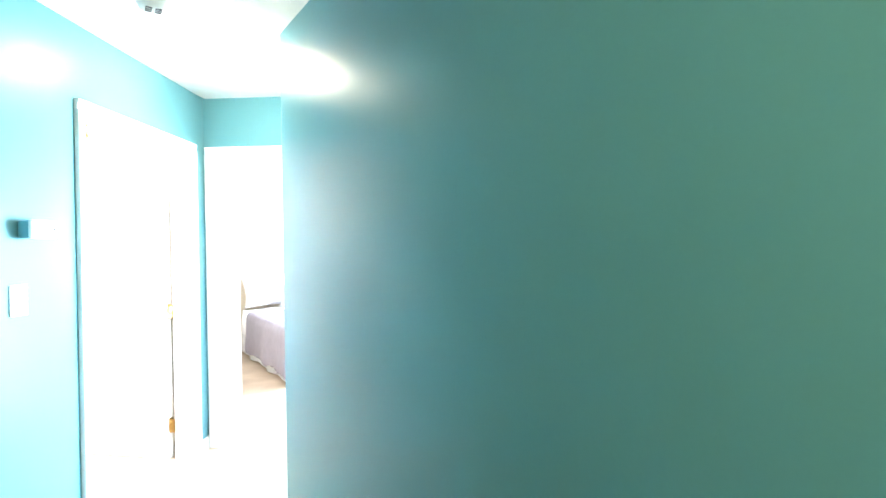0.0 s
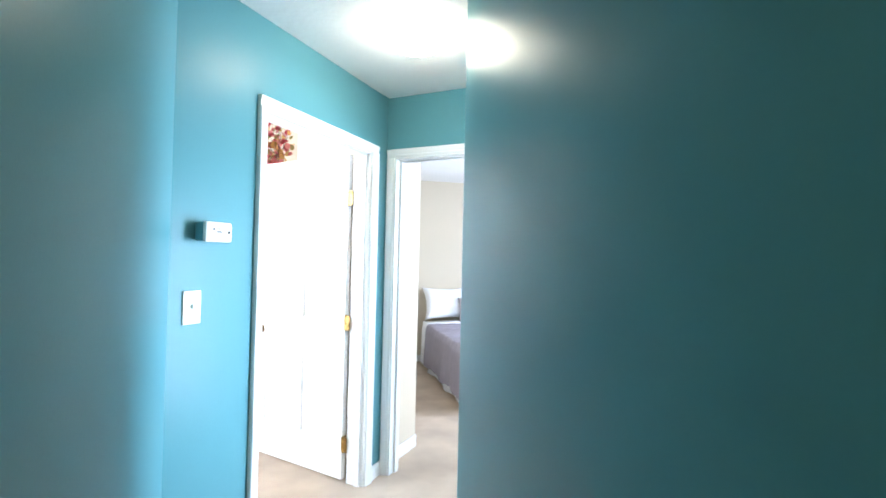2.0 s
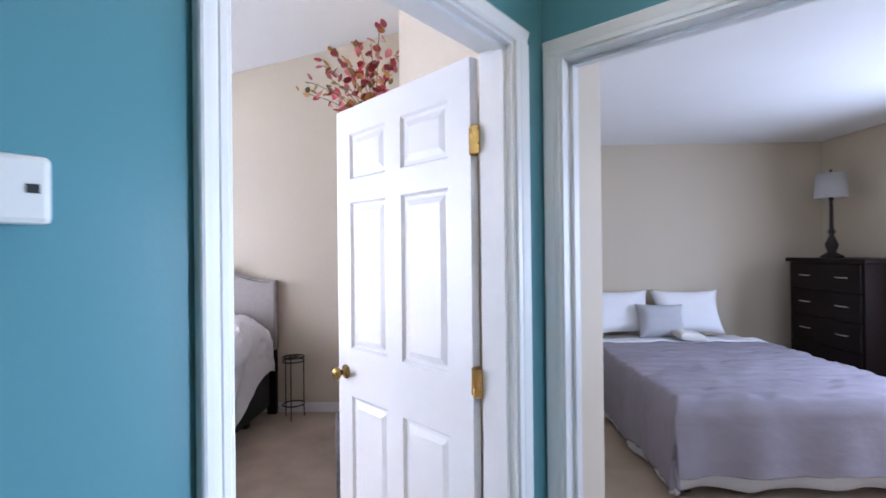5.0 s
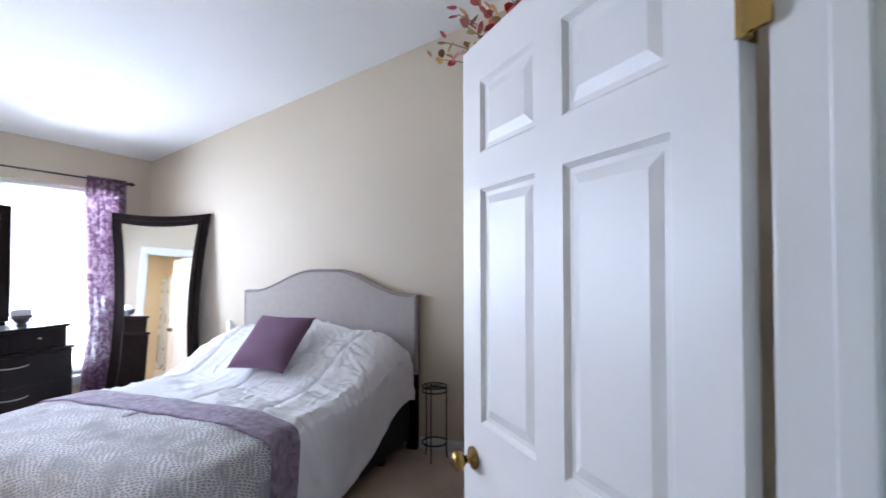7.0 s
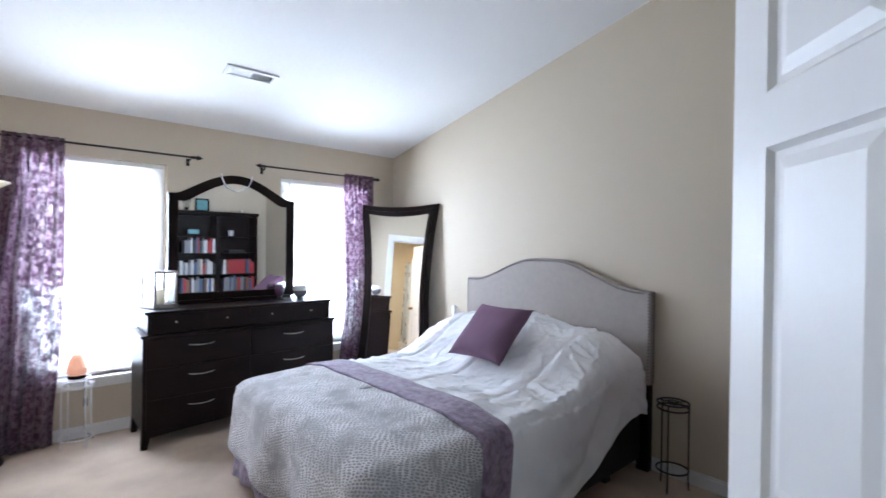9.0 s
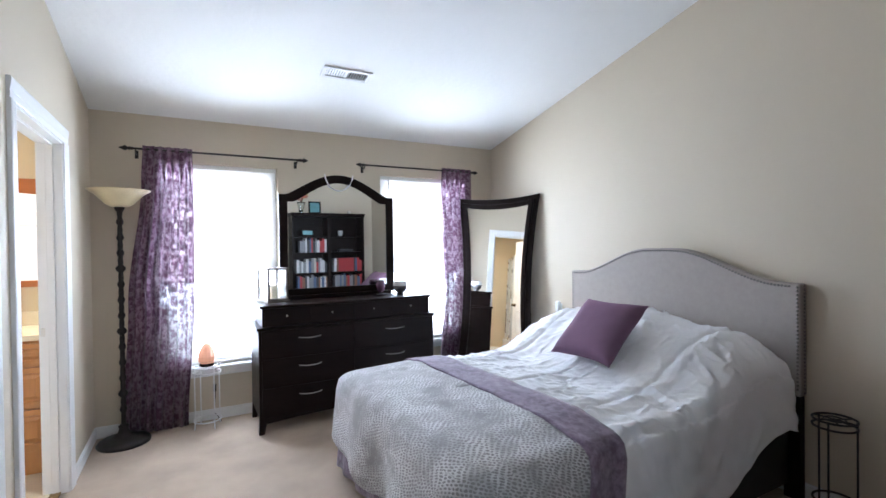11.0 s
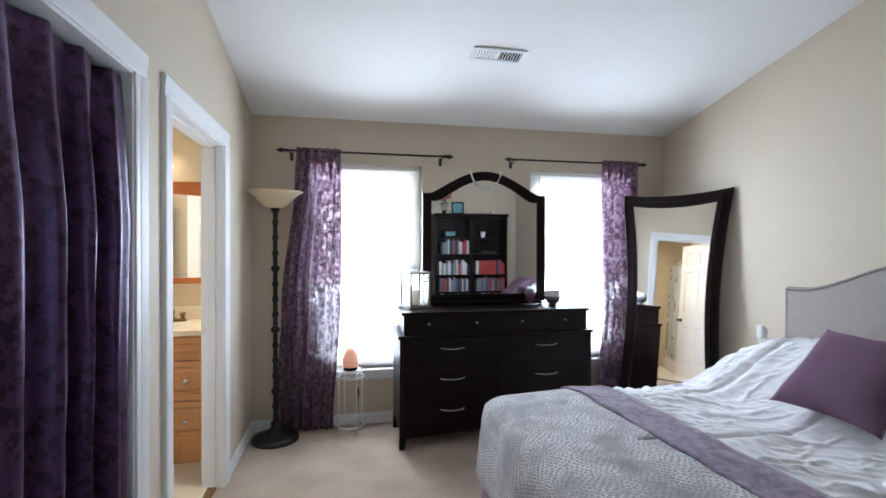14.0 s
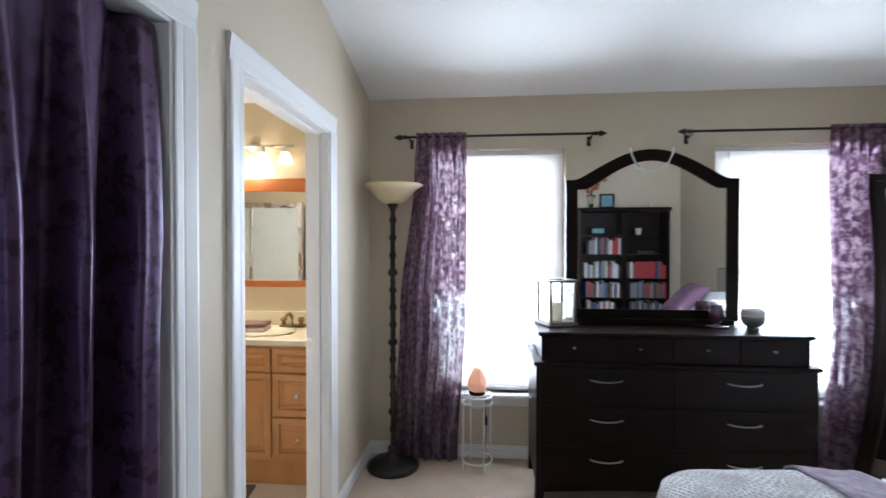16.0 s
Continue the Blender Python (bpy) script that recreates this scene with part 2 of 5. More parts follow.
def wall_run(name, m, runs, thick, ztop, front, back, labels):
    for mt, y0, y1, lab, suffix in ((front, 0.0, thick / 2, labels[0], ""), (back, thick / 2, thick, labels[1], "_back")):
        bm = bmesh.new()
        for x0, x1, z0 in runs:
            box(bm, x0, x1, y0, y1, z0, ztop)
        bmesh.ops.transform(bm, matrix=m, verts=bm.verts)
        setting(name + suffix, bm, mt, lab, "wall")


wall_run("wall_hall_a", MA, ((-0.15, D1[0], 0), (D1[1], 1.44, 0), (D1[0], D1[1], D_TOP)), 0.113, TOPA, TEAL, BEIGE,
         ("teal satin painted hall wall", "beige painted bedroom wall"))
D2 = (0.055, 0.865)
wall_run("wall_hall_b", MB, ((-0.05, D2[0], 0), (D2[1], 2.2, 0), (D2[0], D2[1], D_TOP)), 0.113, 2.5, TEAL, BEIGE,
         ("teal satin painted hall wall", "beige painted bedroom wall"))
# corridor walls
bm = bmesh.new()
box(bm, 0.03, 0.171, -2.4, 2.39, 0, 2.5)
setting("wall_corridor_west", bm, TEAL, "teal satin painted corridor wall", "wall")
bm = bmesh.new()
loop = [(1.220, 2.27), (1.240, -0.45), (1.39, -0.45), (1.33, 2.16)]
for z in (0, 2.5):
    [bm.verts.new((x, y, z)) for x, y in loop]
bm.verts.ensure_lookup_table()
for k in range(4):
    j = (k + 1) % 4
    bm.faces.new([bm.verts[i] for i in (k, j, j + 4, k + 4)])
bm.faces.new(bm.verts[:4])
bm.faces.new(bm.verts[4:])
setting("wall_corridor_east", bm, TEAL, "teal satin painted corridor wall", "wall")
bm = bmesh.new()
box(bm, 1.235, 1.39, -2.4, -0.45, 0, 2.5)
setting("wall_corridor_landing", bm, TEAL, "teal satin painted corridor wall", "wall")
bm = bmesh.new()
box(bm, 0.0, 1.5, -2.5, -2.4, 0, 2.5)
setting("wall_corridor_end", bm, TEAL, "teal satin painted corridor wall", "wall")
# the hall's return past the corner
ME = pose(1.220, 2.27, 0, 0, 0, A_DIR - 90)
bm = bmesh.new()
box(bm, 0.11, 1.7, -0.1, 0.0, 0, 2.5)
bmesh.ops.transform(bm, matrix=ME, verts=bm.verts)
setting("wall_hall_return", bm, TEAL, "teal satin painted hall wall", "wall")
bm = bmesh.new()
box(bm, 1.6, 1.7, -1.1, 0.0, 0, 2.5)
bmesh.ops.transform(bm, matrix=MB, verts=bm.verts)
setting("wall_hall_end", bm, TEAL, "teal satin painted hall wall", "wall")
bm = bmesh.new()
loop = [(0.03, -2.5), (3.0, -2.5), (3.0, 2.55), (1.15, 3.62), (0.14, 2.50), (0.03, 2.39)]
lo, hi = [bm.verts.new((x, y, HALL_Z)) for x, y in loop], [bm.verts.new((x, y, HALL_Z + 0.05)) for x, y in loop]
bm.faces.new(lo[::-1])
bm.faces.new(hi)
for k in range(6):
    bm.faces.new((lo[k], lo[(k + 1) % 6], hi[(k + 1) % 6], hi[k]))
setting("ceiling_hall", bm, CEIL, "white stippled hall ceiling", "ceiling")
# bedroom two
bm = bmesh.new()
box(bm, 1.26, 1.374, 3.96, 6.85, 0, 2.5)
setting("wall_room_two_west", bm, BEIGE, "beige painted bedroom wall", "wall")
bm = bmesh.new()
box(bm, -0.13, -0.015, 0.113, 0.50, 0, 2.5)
bmesh.ops.transform(bm, matrix=MB, verts=bm.verts)
setting("wall_room_two_entry", bm, BEIGE, "beige painted short wall beside the doorway", "wall")
bm = bmesh.new()
box(bm, 1.26, 5.1, 6.72, 6.85, 0, 2.5)
setting("wall_room_two_north", bm, BEIGE, "beige painted bedroom wall", "wall")
bm = bmesh.new()
for y0, y1, z0, z1 in ((1.9, 3.6, 0, 2.5), (5.1, 6.72, 0, 2.5), (3.6, 5.1, 0, 0.7), (3.6, 5.1, 2.1, 2.5)):
    box(bm, 4.42, 4.55, y0, y1, z0, z1)
setting("wall_room_two_east", bm, BEIGE, "beige painted bedroom wall", "wall")
bm = bmesh.new()
box(bm, 2.0, 4.75, 2.1, 2.23, 0, 2.5)
setting("wall_room_two_south", bm, BEIGE, "beige painted bedroom wall", "wall")
bm = bmesh.new()
box(bm, 1.26, 5.1, 1.9, 6.85, HALL_Z + 0.002, HALL_Z + 0.06)
for v in bm.verts:
    if v.co.x < 2 and v.co.y < 3:
        v.co.y = 3.75
setting("ceiling_room_two", bm, CEIL, "white stippled bedroom ceiling", "ceiling")
# closet and bathroom shells
bm = bmesh.new()
for x0, x1, y0, y1 in ((-1.95, 0.03, 1.75, 1.85), (-1.95, -1.87, 1.85, CLOSET_Y - 0.115)):
    box(bm, x0, x1, y0, y1, 0, 2.5)
setting("wall_closet", bm, BEIGE, "plain closet wall", "wall")
BATHWALL = mat("cream_bathroom_wall_paint", (0.66, 0.56, 0.40), 0.5, var=0.03, scale=2)
bm = bmesh.new()
box(bm, -2.03, -1.955, 0.4, CLOSET_Y - 0.12, 0, 2.5)
box(bm, WIN_X, -1.95, 0.3, 0.4, 0, 2.5)
box(bm, WIN_X, WIN_X + 0.006, 0.4, CLOSET_Y - 0.12, 0, 2.5)
setting("wall_bathroom", bm, BATHWALL, "warm cream painted bathroom wall", "wall")
bm = bmesh.new()
box(bm, WIN_X - 0.1, 0.05, 0.3, CLOSET_Y - 0.118, 2.42, 2.48)
setting("ceiling_bathroom", bm, CEIL, "white bathroom and closet ceiling", "ceiling")


# ---------------- trim, doors, windows ----------------
def casing(name, m, x0, x1, top, w=0.072, y=0.0, s=-1, legs=(1, 1), label="white moulded door casing", deep=1.0, wr=None):
    """Stepped casing round an opening x0..x1 on the face y of a wall; s: side it stands proud of."""
    def strip(bm, a, b, axis, fixed0, fixed1):
        prof = ((0, 0), (0, 0.010), (0.05, 0.012), (0.28, 0.013), (0.34, 0.0115), (0.42, 0.0135), (0.62, 0.016), (0.86, 0.0185), (0.95, 0.0175), (1, 0.015), (1, 0))
        rows = []
        for e in (fixed0, fixed1):
            rows.append([bm.verts.new((a + (b - a) * k, y + s * deep * t, e) if axis == "x" else (e, y + s * deep * t, a + (b - a) * k)) for k, t in prof])
        for q in range(len(prof) - 1):
            bm.faces.new((rows[0][q], rows[0][q + 1], rows[1][q + 1], rows[1][q]))
        for r in rows:
            bm.faces.new(r)
    bm = bmesh.new()
    if legs[0]:
        strip(bm, x0, x0 - w, "x", 0, top)
    if legs[1]:
        strip(bm, x1, x1 + (wr or w), "x", 0, top)
    strip(bm, top, top + w, "z", x0 - w * legs[0], x1 + (wr or w) * legs[1])
    bmesh.ops.transform(bm, matrix=m, verts=bm.verts)
    bmesh.ops.recalc_face_normals(bm, faces=bm.faces)
    return setting(name, bm, WHITE, label, "trim")


def jamb(name, m, x0, x1, top, y0, y1, stop=None):
    bm = bmesh.new()
    box(bm, x0, x0 + 0.012, y0, y1, 0, top)
    box(bm, x1 - 0.012, x1, y0, y1, 0, top)
    box(bm, x0 + 0.012, x1 - 0.012, y0, y1, top - 0.012, top)
    if stop is not None:
        box(bm, x0 + 0.012, x0 + 0.024, stop, stop + 0.035, 0, top - 0.012)
        box(bm, x1 - 0.024, x1 - 0.012, stop, stop + 0.035, 0, top - 0.012)
        box(bm, x0 + 0.024, x1 - 0.024, stop, stop + 0.035, top - 0.024, top - 0.012)
    bmesh.ops.transform(bm, matrix=m, verts=bm.verts)
    return setting(name, bm, WHITE, "white painted door jamb", "trim", 0.002)


casing("trim_door_a", MA, D1[0], D1[1], D_TOP, 0.048, deep=1.25, wr=0.066)
jamb("jamb_door_a", MA, D1[0] - 0.001, D1[1] + 0.001, D_TOP + 0.001, -0.004, 0.117, 0.02)
casing("trim_door_a_inside", MA, D1[0], D1[1], D_TOP, 0.07, 0.113, 1)
casing("trim_door_b", MB, D2[0], D2[1], D_TOP, 0.053)
jamb("jamb_door_b", MB, D2[0] - 0.001, D2[1] + 0.001, D_TOP + 0.001, -0.004, 0.117, 0.05)
I4 = Matrix.Identity(4)
MC = pose(0, CLOSET_Y, 0)
casing("trim_bathroom_door", MC, BX0, BX1, 2.01, 0.088, 0.0, 1)
jamb("jamb_bathroom_door", MC, BX0 - 0.001, BX1 + 0.001, 2.011, -0.119, 0.004, -0.075)
casing("trim_closet", MC, CX0, CX1, 2.01, 0.088, 0.0, 1)
jamb("jamb_closet", MC, CX0 - 0.001, CX1 + 0.001, 2.011, -0.119, 0.004)


def skirt(name, runs, h=0.085, t=0.013):
    """Baseboards: (x0, y0, x1, y1) with the room on the left hand."""
    bm = bmesh.new()
    for x0, y0, x1, y1 in runs:
        d = Vector((x1 - x0, y1 - y0, 0))
        m = Matrix.Translation((x0, y0, 0)) @ pose(0, 0, 0, 0, 0, math.degrees(math.atan2(d.y, d.x)))
        box(bm, 0, d.length, 0, t, 0, h * 0.82, m)
        box(bm, 0, d.length, 0, t * 0.6, h * 0.82, h, m)
    return setting(name, bm, WHITE, "white painted baseboard", "baseboard", 0.002)


def along(m, a, b, y=0.0):
    p, q = m @ Vector((a, y, 0)), m @ Vector((b, y, 0))
    return p.x, p.y, q.x, q.y


skirt("baseboard", ((WIN_X, HEAD_Y, WIN_X, CLOSET_Y), (EAST_X, HEAD_Y, WIN_X, HEAD_Y), (WIN_X, CLOSET_Y, BX0 - 0.088, CLOSET_Y),
                    (BX1 + 0.088, CLOSET_Y, CX0 - 0.088, CLOSET_Y), (EAST_X, 4.62, EAST_X, HEAD_Y)))
skirt("baseboard_hall", (along(MA, D1[0] - 0.05, -0.11), along(MA, 1.40, D1[1] + 0.076), (0.171, 2.36, 0.171, -2.3),
                         (1.240, -0.40, 1.220, 2.27), along(MB, 1.6, D2[1] + 0.07), along(ME, 0.0, 1.5)))
skirt("baseboard_room_two", ((4.42, 6.72, 1.38, 6.72), (1.374, 6.7, 1.374, 3.98), (4.42, 2.3, 4.42, 6.7)))
bm = bmesh.new()
box(bm, -0.015, -0.003, 0.118, 0.50, 0.0, 0.085)
bmesh.ops.transform(bm, matrix=MB, verts=bm.verts)
setting("baseboard_entry", bm, WHITE, "white painted baseboard", "baseboard", 0.002)


def six_panel(name, m, w, hinge_z, label, knob_z=0.875, h=2.028, off=0.045):
    """Moulded six-panel door hinged at the origin, leaf along -x, thickness along +y."""
    t = 0.035
    door = thing(name, m, label, "door")
    z0 = 0.012
    st, mid = 0.108, 0.10
    pw = (w - off - 2 * st - mid) / 2
    cols = ((-w + st, -w + st + pw), (-off - st - pw, -off - st))
    rows = ((0.235, 0.775), (0.985, 1.625), (1.725, 1.925))
    bm = bmesh.new()
    box(bm, -w, -w + st, 0, t, z0, z0 + h)
    box(bm, -off - st, -off, 0, t, z0, z0 + h)
    box(bm, cols[0][1], cols[1][0], 0.0, t, z0, z0 + h)
    edges = [z0] + [z for r in rows for z in r] + [z0 + h]
    for c in cols:
        for k in range(0, len(edges), 2):
            box(bm, c[0], c[1], 0, t, edges[k], edges[k + 1])
    bmesh.ops.remove_doubles(bm, verts=bm.verts, dist=1e-5)
    part("frame", bm, WHITE, door)
    for c in cols:
        for r in rows:
            bm = bmesh.new()
            for y, s in ((0.0, 1), (t, -1)):
                steps = ((0.0, 0.0005), (0.010, 0.011), (0.022, 0.011), (0.046, 0.0035))
                loops = [[bm.verts.new((x, y + s * dep, z)) for x, z in ((c[0] + i, r[0] + i), (c[1] - i, r[0] + i), (c[1] - i, r[1] - i), (c[0] + i, r[1] - i))]
                         for i, dep in steps]
                for a, b in zip(loops, loops[1:]):
                    for k in range(4):
                        bm.faces.new((a[k], a[(k + 1) % 4], b[(k + 1) % 4], b[k]))
                bm.faces.new(loops[-1])
            part("panel", bm, WHITE, door)
    for side in (-1, 1):
        bm = bmesh.new()
        yb = 0.0 if side < 0 else t
        mk = Matrix.Translation((-w + 0.065, yb, knob_z)) @ pose(0, 0, 0, 90 if side < 0 else -90)
        lathe(bm, ((0.031, 0.0), (0.031, 0.006), (0.012, 0.012), (0.011, 0.030), (0.020, 0.036), (0.027, 0.046), (0.027, 0.056), (0.019, 0.064), (0.004, 0.066)), 20, mk)
        part("knob", bm, BRASS, door, "polished brass door knob")
    for z in hinge_z:
        bm = bmesh.new()
        lathe(bm, ((0.006, -0.05), (0.008, -0.044), (0.0065, -0.043), (0.0065, 0.043), (0.008, 0.044), (0.005, 0.051)), 12, Matrix.Translation((-off + 0.016, -0.006, z)))
        box(bm, -off, -off + 0.003, 0.0, 0.034, z - 0.044, z + 0.044)
        box(bm, -off - 0.002, -off + 0.014, -0.004, 0.001, z - 0.044, z + 0.044)
        box(bm, -off + 0.016, 0.004, -0.012, -0.006, z - 0.044, z + 0.044)
        part("hinge", bm, BRASS, door, "brass butt hinge")
    return door


six_panel("door_1", pose(0.88, 3.478, 0, 0, 0, -45.5), 0.888, (1.763, 0.985, 0.234), "white six-panel door standing open with brass knob")
six_panel("door_2", pose(BX1 - 0.014, CLOSET_Y - 0.12, 0, 0, 0, 68) , 0.80, (1.78, 1.0, 0.25), "white six-panel bathroom door opened inward")
for nm, m, x, z in (("strike_plate_bathroom", MC, BX0 + 0.0125, 0.932), ("strike_plate_room_two", MB, D2[0] + 0.0125, 0.91)):
    bm = bmesh.new()
    y0 = -0.112 if m is MC else 0.075
    box(bm, x, x + 0.002, y0, y0 + 0.022, z - 0.024, z + 0.024)
    box(bm, x + 0.0018, x + 0.0024, y0 + 0.006, y0 + 0.016, z - 0.011, z + 0.011)
    bmesh.ops.transform(bm, matrix=m, verts=bm.verts)
    tagged(mesh("strike_plate", bm, SATIN_STEEL, 0.001), "small metal strike plate set in white jamb", "strike plate")

bm = bmesh.new()
box(bm, BX0 + 0.012, BX1 - 0.012, CLOSET_Y - 0.085, CLOSET_Y - 0.035, 0.0, 0.014)
setting("trim_threshold", bm, BRASS, "brass threshold strip between carpet and tile", "trim", 0.004)
bm = bmesh.new()
box(bm, -5.45, -5.4, -1.5, 10.5, -3, 5)
setting("backdrop", bm, DAYGLOW, "bright overcast daylight outside the windows", "backdrop")


def window(name, y0, y1, z0, z1):
    win = tagged(thing(name, pose(WIN_X - 0.16, 0, 0), "white double-hung window blown out by daylight", "window"), kind="structure")
    bm = bmesh.new()
    f = 0.045
    for a, b, c, d in ((y0, y0 + f, z0, z1), (y1 - f, y1, z0, z1), (y0 + f, y1 - f, z0, z0 + f), (y0 + f, y1 - f, z1 - f, z1)):
        box(bm, 0.02, 0.08, a, b, c, d)
    part("window_frame", bm, WHITE, win, bevel=0.003)
    zm = (z0 + z1) / 2
    for lo, hi, x in ((z0 + f, zm + 0.02, 0.052), (zm - 0.02, z1 - f, 0.026)):
        bm = bmesh.new()
        for a, b, c, d in ((y0 + f, y0 + f + 0.03, lo, hi), (y1 - f - 0.03, y1 - f, lo, hi), (y0 + f + 0.03, y1 - f - 0.03, lo, lo + 0.03), (y0 + f + 0.03, y1 - f - 0.03, hi - 0.03, hi)):
            box(bm, x, x + 0.024, a, b, c, d)
        sash = part("sash", bm, WHITE, win, bevel=0.002)
        bm = bmesh.new()
        box(bm, x + 0.010, x + 0.014, y0 + f + 0.03, y1 - f - 0.03, lo + 0.03, hi - 0.03)
        pane = part("pane", bm, GLASS, sash, "clear window glass")
        pane.visible_shadow = False
    bm = bmesh.new()
    box(bm, 0.085, 0.215, y0 - 0.045, y1 + 0.045, z0 - 0.022, z0)
    box(bm, 0.162, 0.178, y0 - 0.03, y1 + 0.03, z0 - 0.085, z0 - 0.022)
    part("window_sill", bm, WHITE, win, bevel=0.004)
    # mini blind let down and closed
    bl = thing("window_blind", pose(WIN_X - 0.045, 0, 0), "white mini blind let down and glowing with daylight", "blind", "window blinds")
    bm = bmesh.new()
    box(bm, -0.03, 0.01, y0 + 0.008, y1 - 0.008, z1 - 0.036, z1 - 0.002)
    part("head_rail", bm, PLASTIC, bl, bevel=0.002)
    bm = bmesh.new()
    n = 70
    for k in range(n):
        z = z1 - 0.045 - (z1 - z0 - 0.075) * k / (n - 1)
        a, b = y0 + 0.012, y1 - 0.012
        vs = [bm.verts.new(c) for c in ((-0.013, a, z - 0.010), (-0.013, b, z - 0.010), (-0.003, b, z + 0.013), (-0.003, a, z + 0.013))]
        bm.faces.new(vs)
    tagged(part("slats", bm, BLIND, bl, "thin white translucent slats"), kind="stuff")
    bm = bmesh.new()
    box(bm, -0.02, 0.004, y0 + 0.012, y1 - 0.012, z0 + 0.004, z0 + 0.018)
    part("bottom_rail", bm, PLASTIC, bl, bevel=0.002)
    bm = bmesh.new()
    tube(bm, ((0.012, y0 + 0.1, z1 - 0.03), (0.012, y0 + 0.1, z1 - 0.7)), 0.0035, 6)
    part("wand", bm, PLASTIC, bl)


def thin_plastic():
    m, nt, p = nodes_of("translucent_white_blind_plastic")
    tl = nt.nodes.new("ShaderNodeBsdfTranslucent")
    tl.inputs[0].default_value = (0.9, 0.92, 0.95, 1)
    p.inputs["Base Color"].default_value = (0.85, 0.86, 0.88, 1)
    mx = nt.nodes.new("ShaderNodeMixShader")
    mx.inputs[0].default_value = 0.55
    nt.links.new(p.outputs[0], mx.inputs[1])
    nt.links.new(tl.outputs[0], mx.inputs[2])
    nt.links.new(mx.outputs[0], nt.nodes["Material Output"].inputs[0])
    return m


BLIND = thin_plastic()
window("window_1", *W_Y[0], *W_Z)
window("window_2", *W_Y[1], *W_Z)

# ---------------- fabrics ----------------
def patterned(name, dark, light, scale, lo, hi, rough=0.75, bump=0.3, sheer=0.0, translucent=0.0, mottle=0.0):
    """Woven cloth with a figure in a second colour; sheer lets light through the figure."""
    m, nt, p = nodes_of(name)
    co = nt.nodes.new("ShaderNodeTexCoord")
    n = add(nt, "ShaderNodeTexNoise", Scale=scale, Detail=5.0, Roughness=0.62)
    nt.links.new(co.outputs["Object"], n.inputs["Vector"])
    ramp = nt.nodes.new("ShaderNodeValToRGB")
    ramp.color_ramp.elements[0].position, ramp.color_ramp.elements[1].position = lo, hi
    ramp.color_ramp.elements[0].color, ramp.color_ramp.elements[1].color = (*dark, 1), (*light, 1)
    nt.links.new(n.outputs[0], ramp.inputs[0])
    colour = ramp.outputs[0]
    if mottle:
        blot = add(nt, "ShaderNodeTexNoise", Scale=7.0, Detail=6.0, Roughness=0.7)
        nt.links.new(co.outputs["Object"], blot.inputs["Vector"])
        br = nt.nodes.new("ShaderNodeValToRGB")
        br.color_ramp.elements[0].position, br.color_ramp.elements[1].position = 0.36, 0.56
        br.color_ramp.elements[0].color = (1 - mottle, 1 - mottle, 1 - 0.9 * mottle, 1)
        br.color_ramp.elements[1].color = (1, 1, 1, 1)
        nt.links.new(blot.outputs[0], br.inputs[0])
        mm = nt.nodes.new("ShaderNodeMix")
        mm.data_type, mm.blend_type = "RGBA", "MULTIPLY"
        mm.inputs["Factor"].default_value = 1.0
        nt.links.new(colour, mm.inputs["A"])
        nt.links.new(br.outputs[0], mm.inputs["B"])
        colour = mm.outputs["Result"]
    nt.links.new(colour, p.inputs["Base Color"])
    p.inputs["Roughness"].default_value = rough
    p.inputs["Sheen Weight"].default_value = 0.25
    p.inputs["Specular IOR Level"].default_value = 0.25
    weave = add(nt, "ShaderNodeTexNoise", Scale=220.0, Detail=2.0)
    nt.links.new(co.outputs["Object"], weave.inputs["Vector"])
    b = nt.nodes.new("ShaderNodeBump")
    b.inputs["Strength"].default_value, b.inputs["Distance"].default_value = bump, 0.003
    nt.links.new(weave.outputs[0], b.inputs["Height"])
    nt.links.new(b.outputs[0], p.inputs["Normal"])
    out = nt.nodes["Material Output"]
    shader = p.outputs[0]
    if translucent:
        tl = nt.nodes.new("ShaderNodeBsdfTranslucent")
        nt.links.new(ramp.outputs[0], tl.inputs[0])
        mx = nt.nodes.new("ShaderNodeMixShader")
        mx.inputs[0].default_value = translucent
        nt.links.new(shader, mx.inputs[1])
        nt.links.new(tl.outputs[0], mx.inputs[2])
        shader = mx.outputs[0]
    if sheer:
        tr = nt.nodes.new("ShaderNodeBsdfTransparent")
        mk = nt.nodes.new("ShaderNodeMapRange")
        mk.inputs["From Min"].default_value, mk.inputs["From Max"].default_value = lo, hi
        mk.inputs["To Min"].default_value, mk.inputs["To Max"].default_value = 0.11, sheer
        nt.links.new(n.outputs[0], mk.inputs[0])
        mx = nt.nodes.new("ShaderNodeMixShader")
        nt.links.new(mk.outputs[0], mx.inputs[0])
        nt.links.new(shader, mx.inputs[1])
        nt.links.new(tr.outputs[0], mx.inputs[2])
        shader = mx.outputs[0]
    nt.links.new(shader, out.inputs[0])
    return m


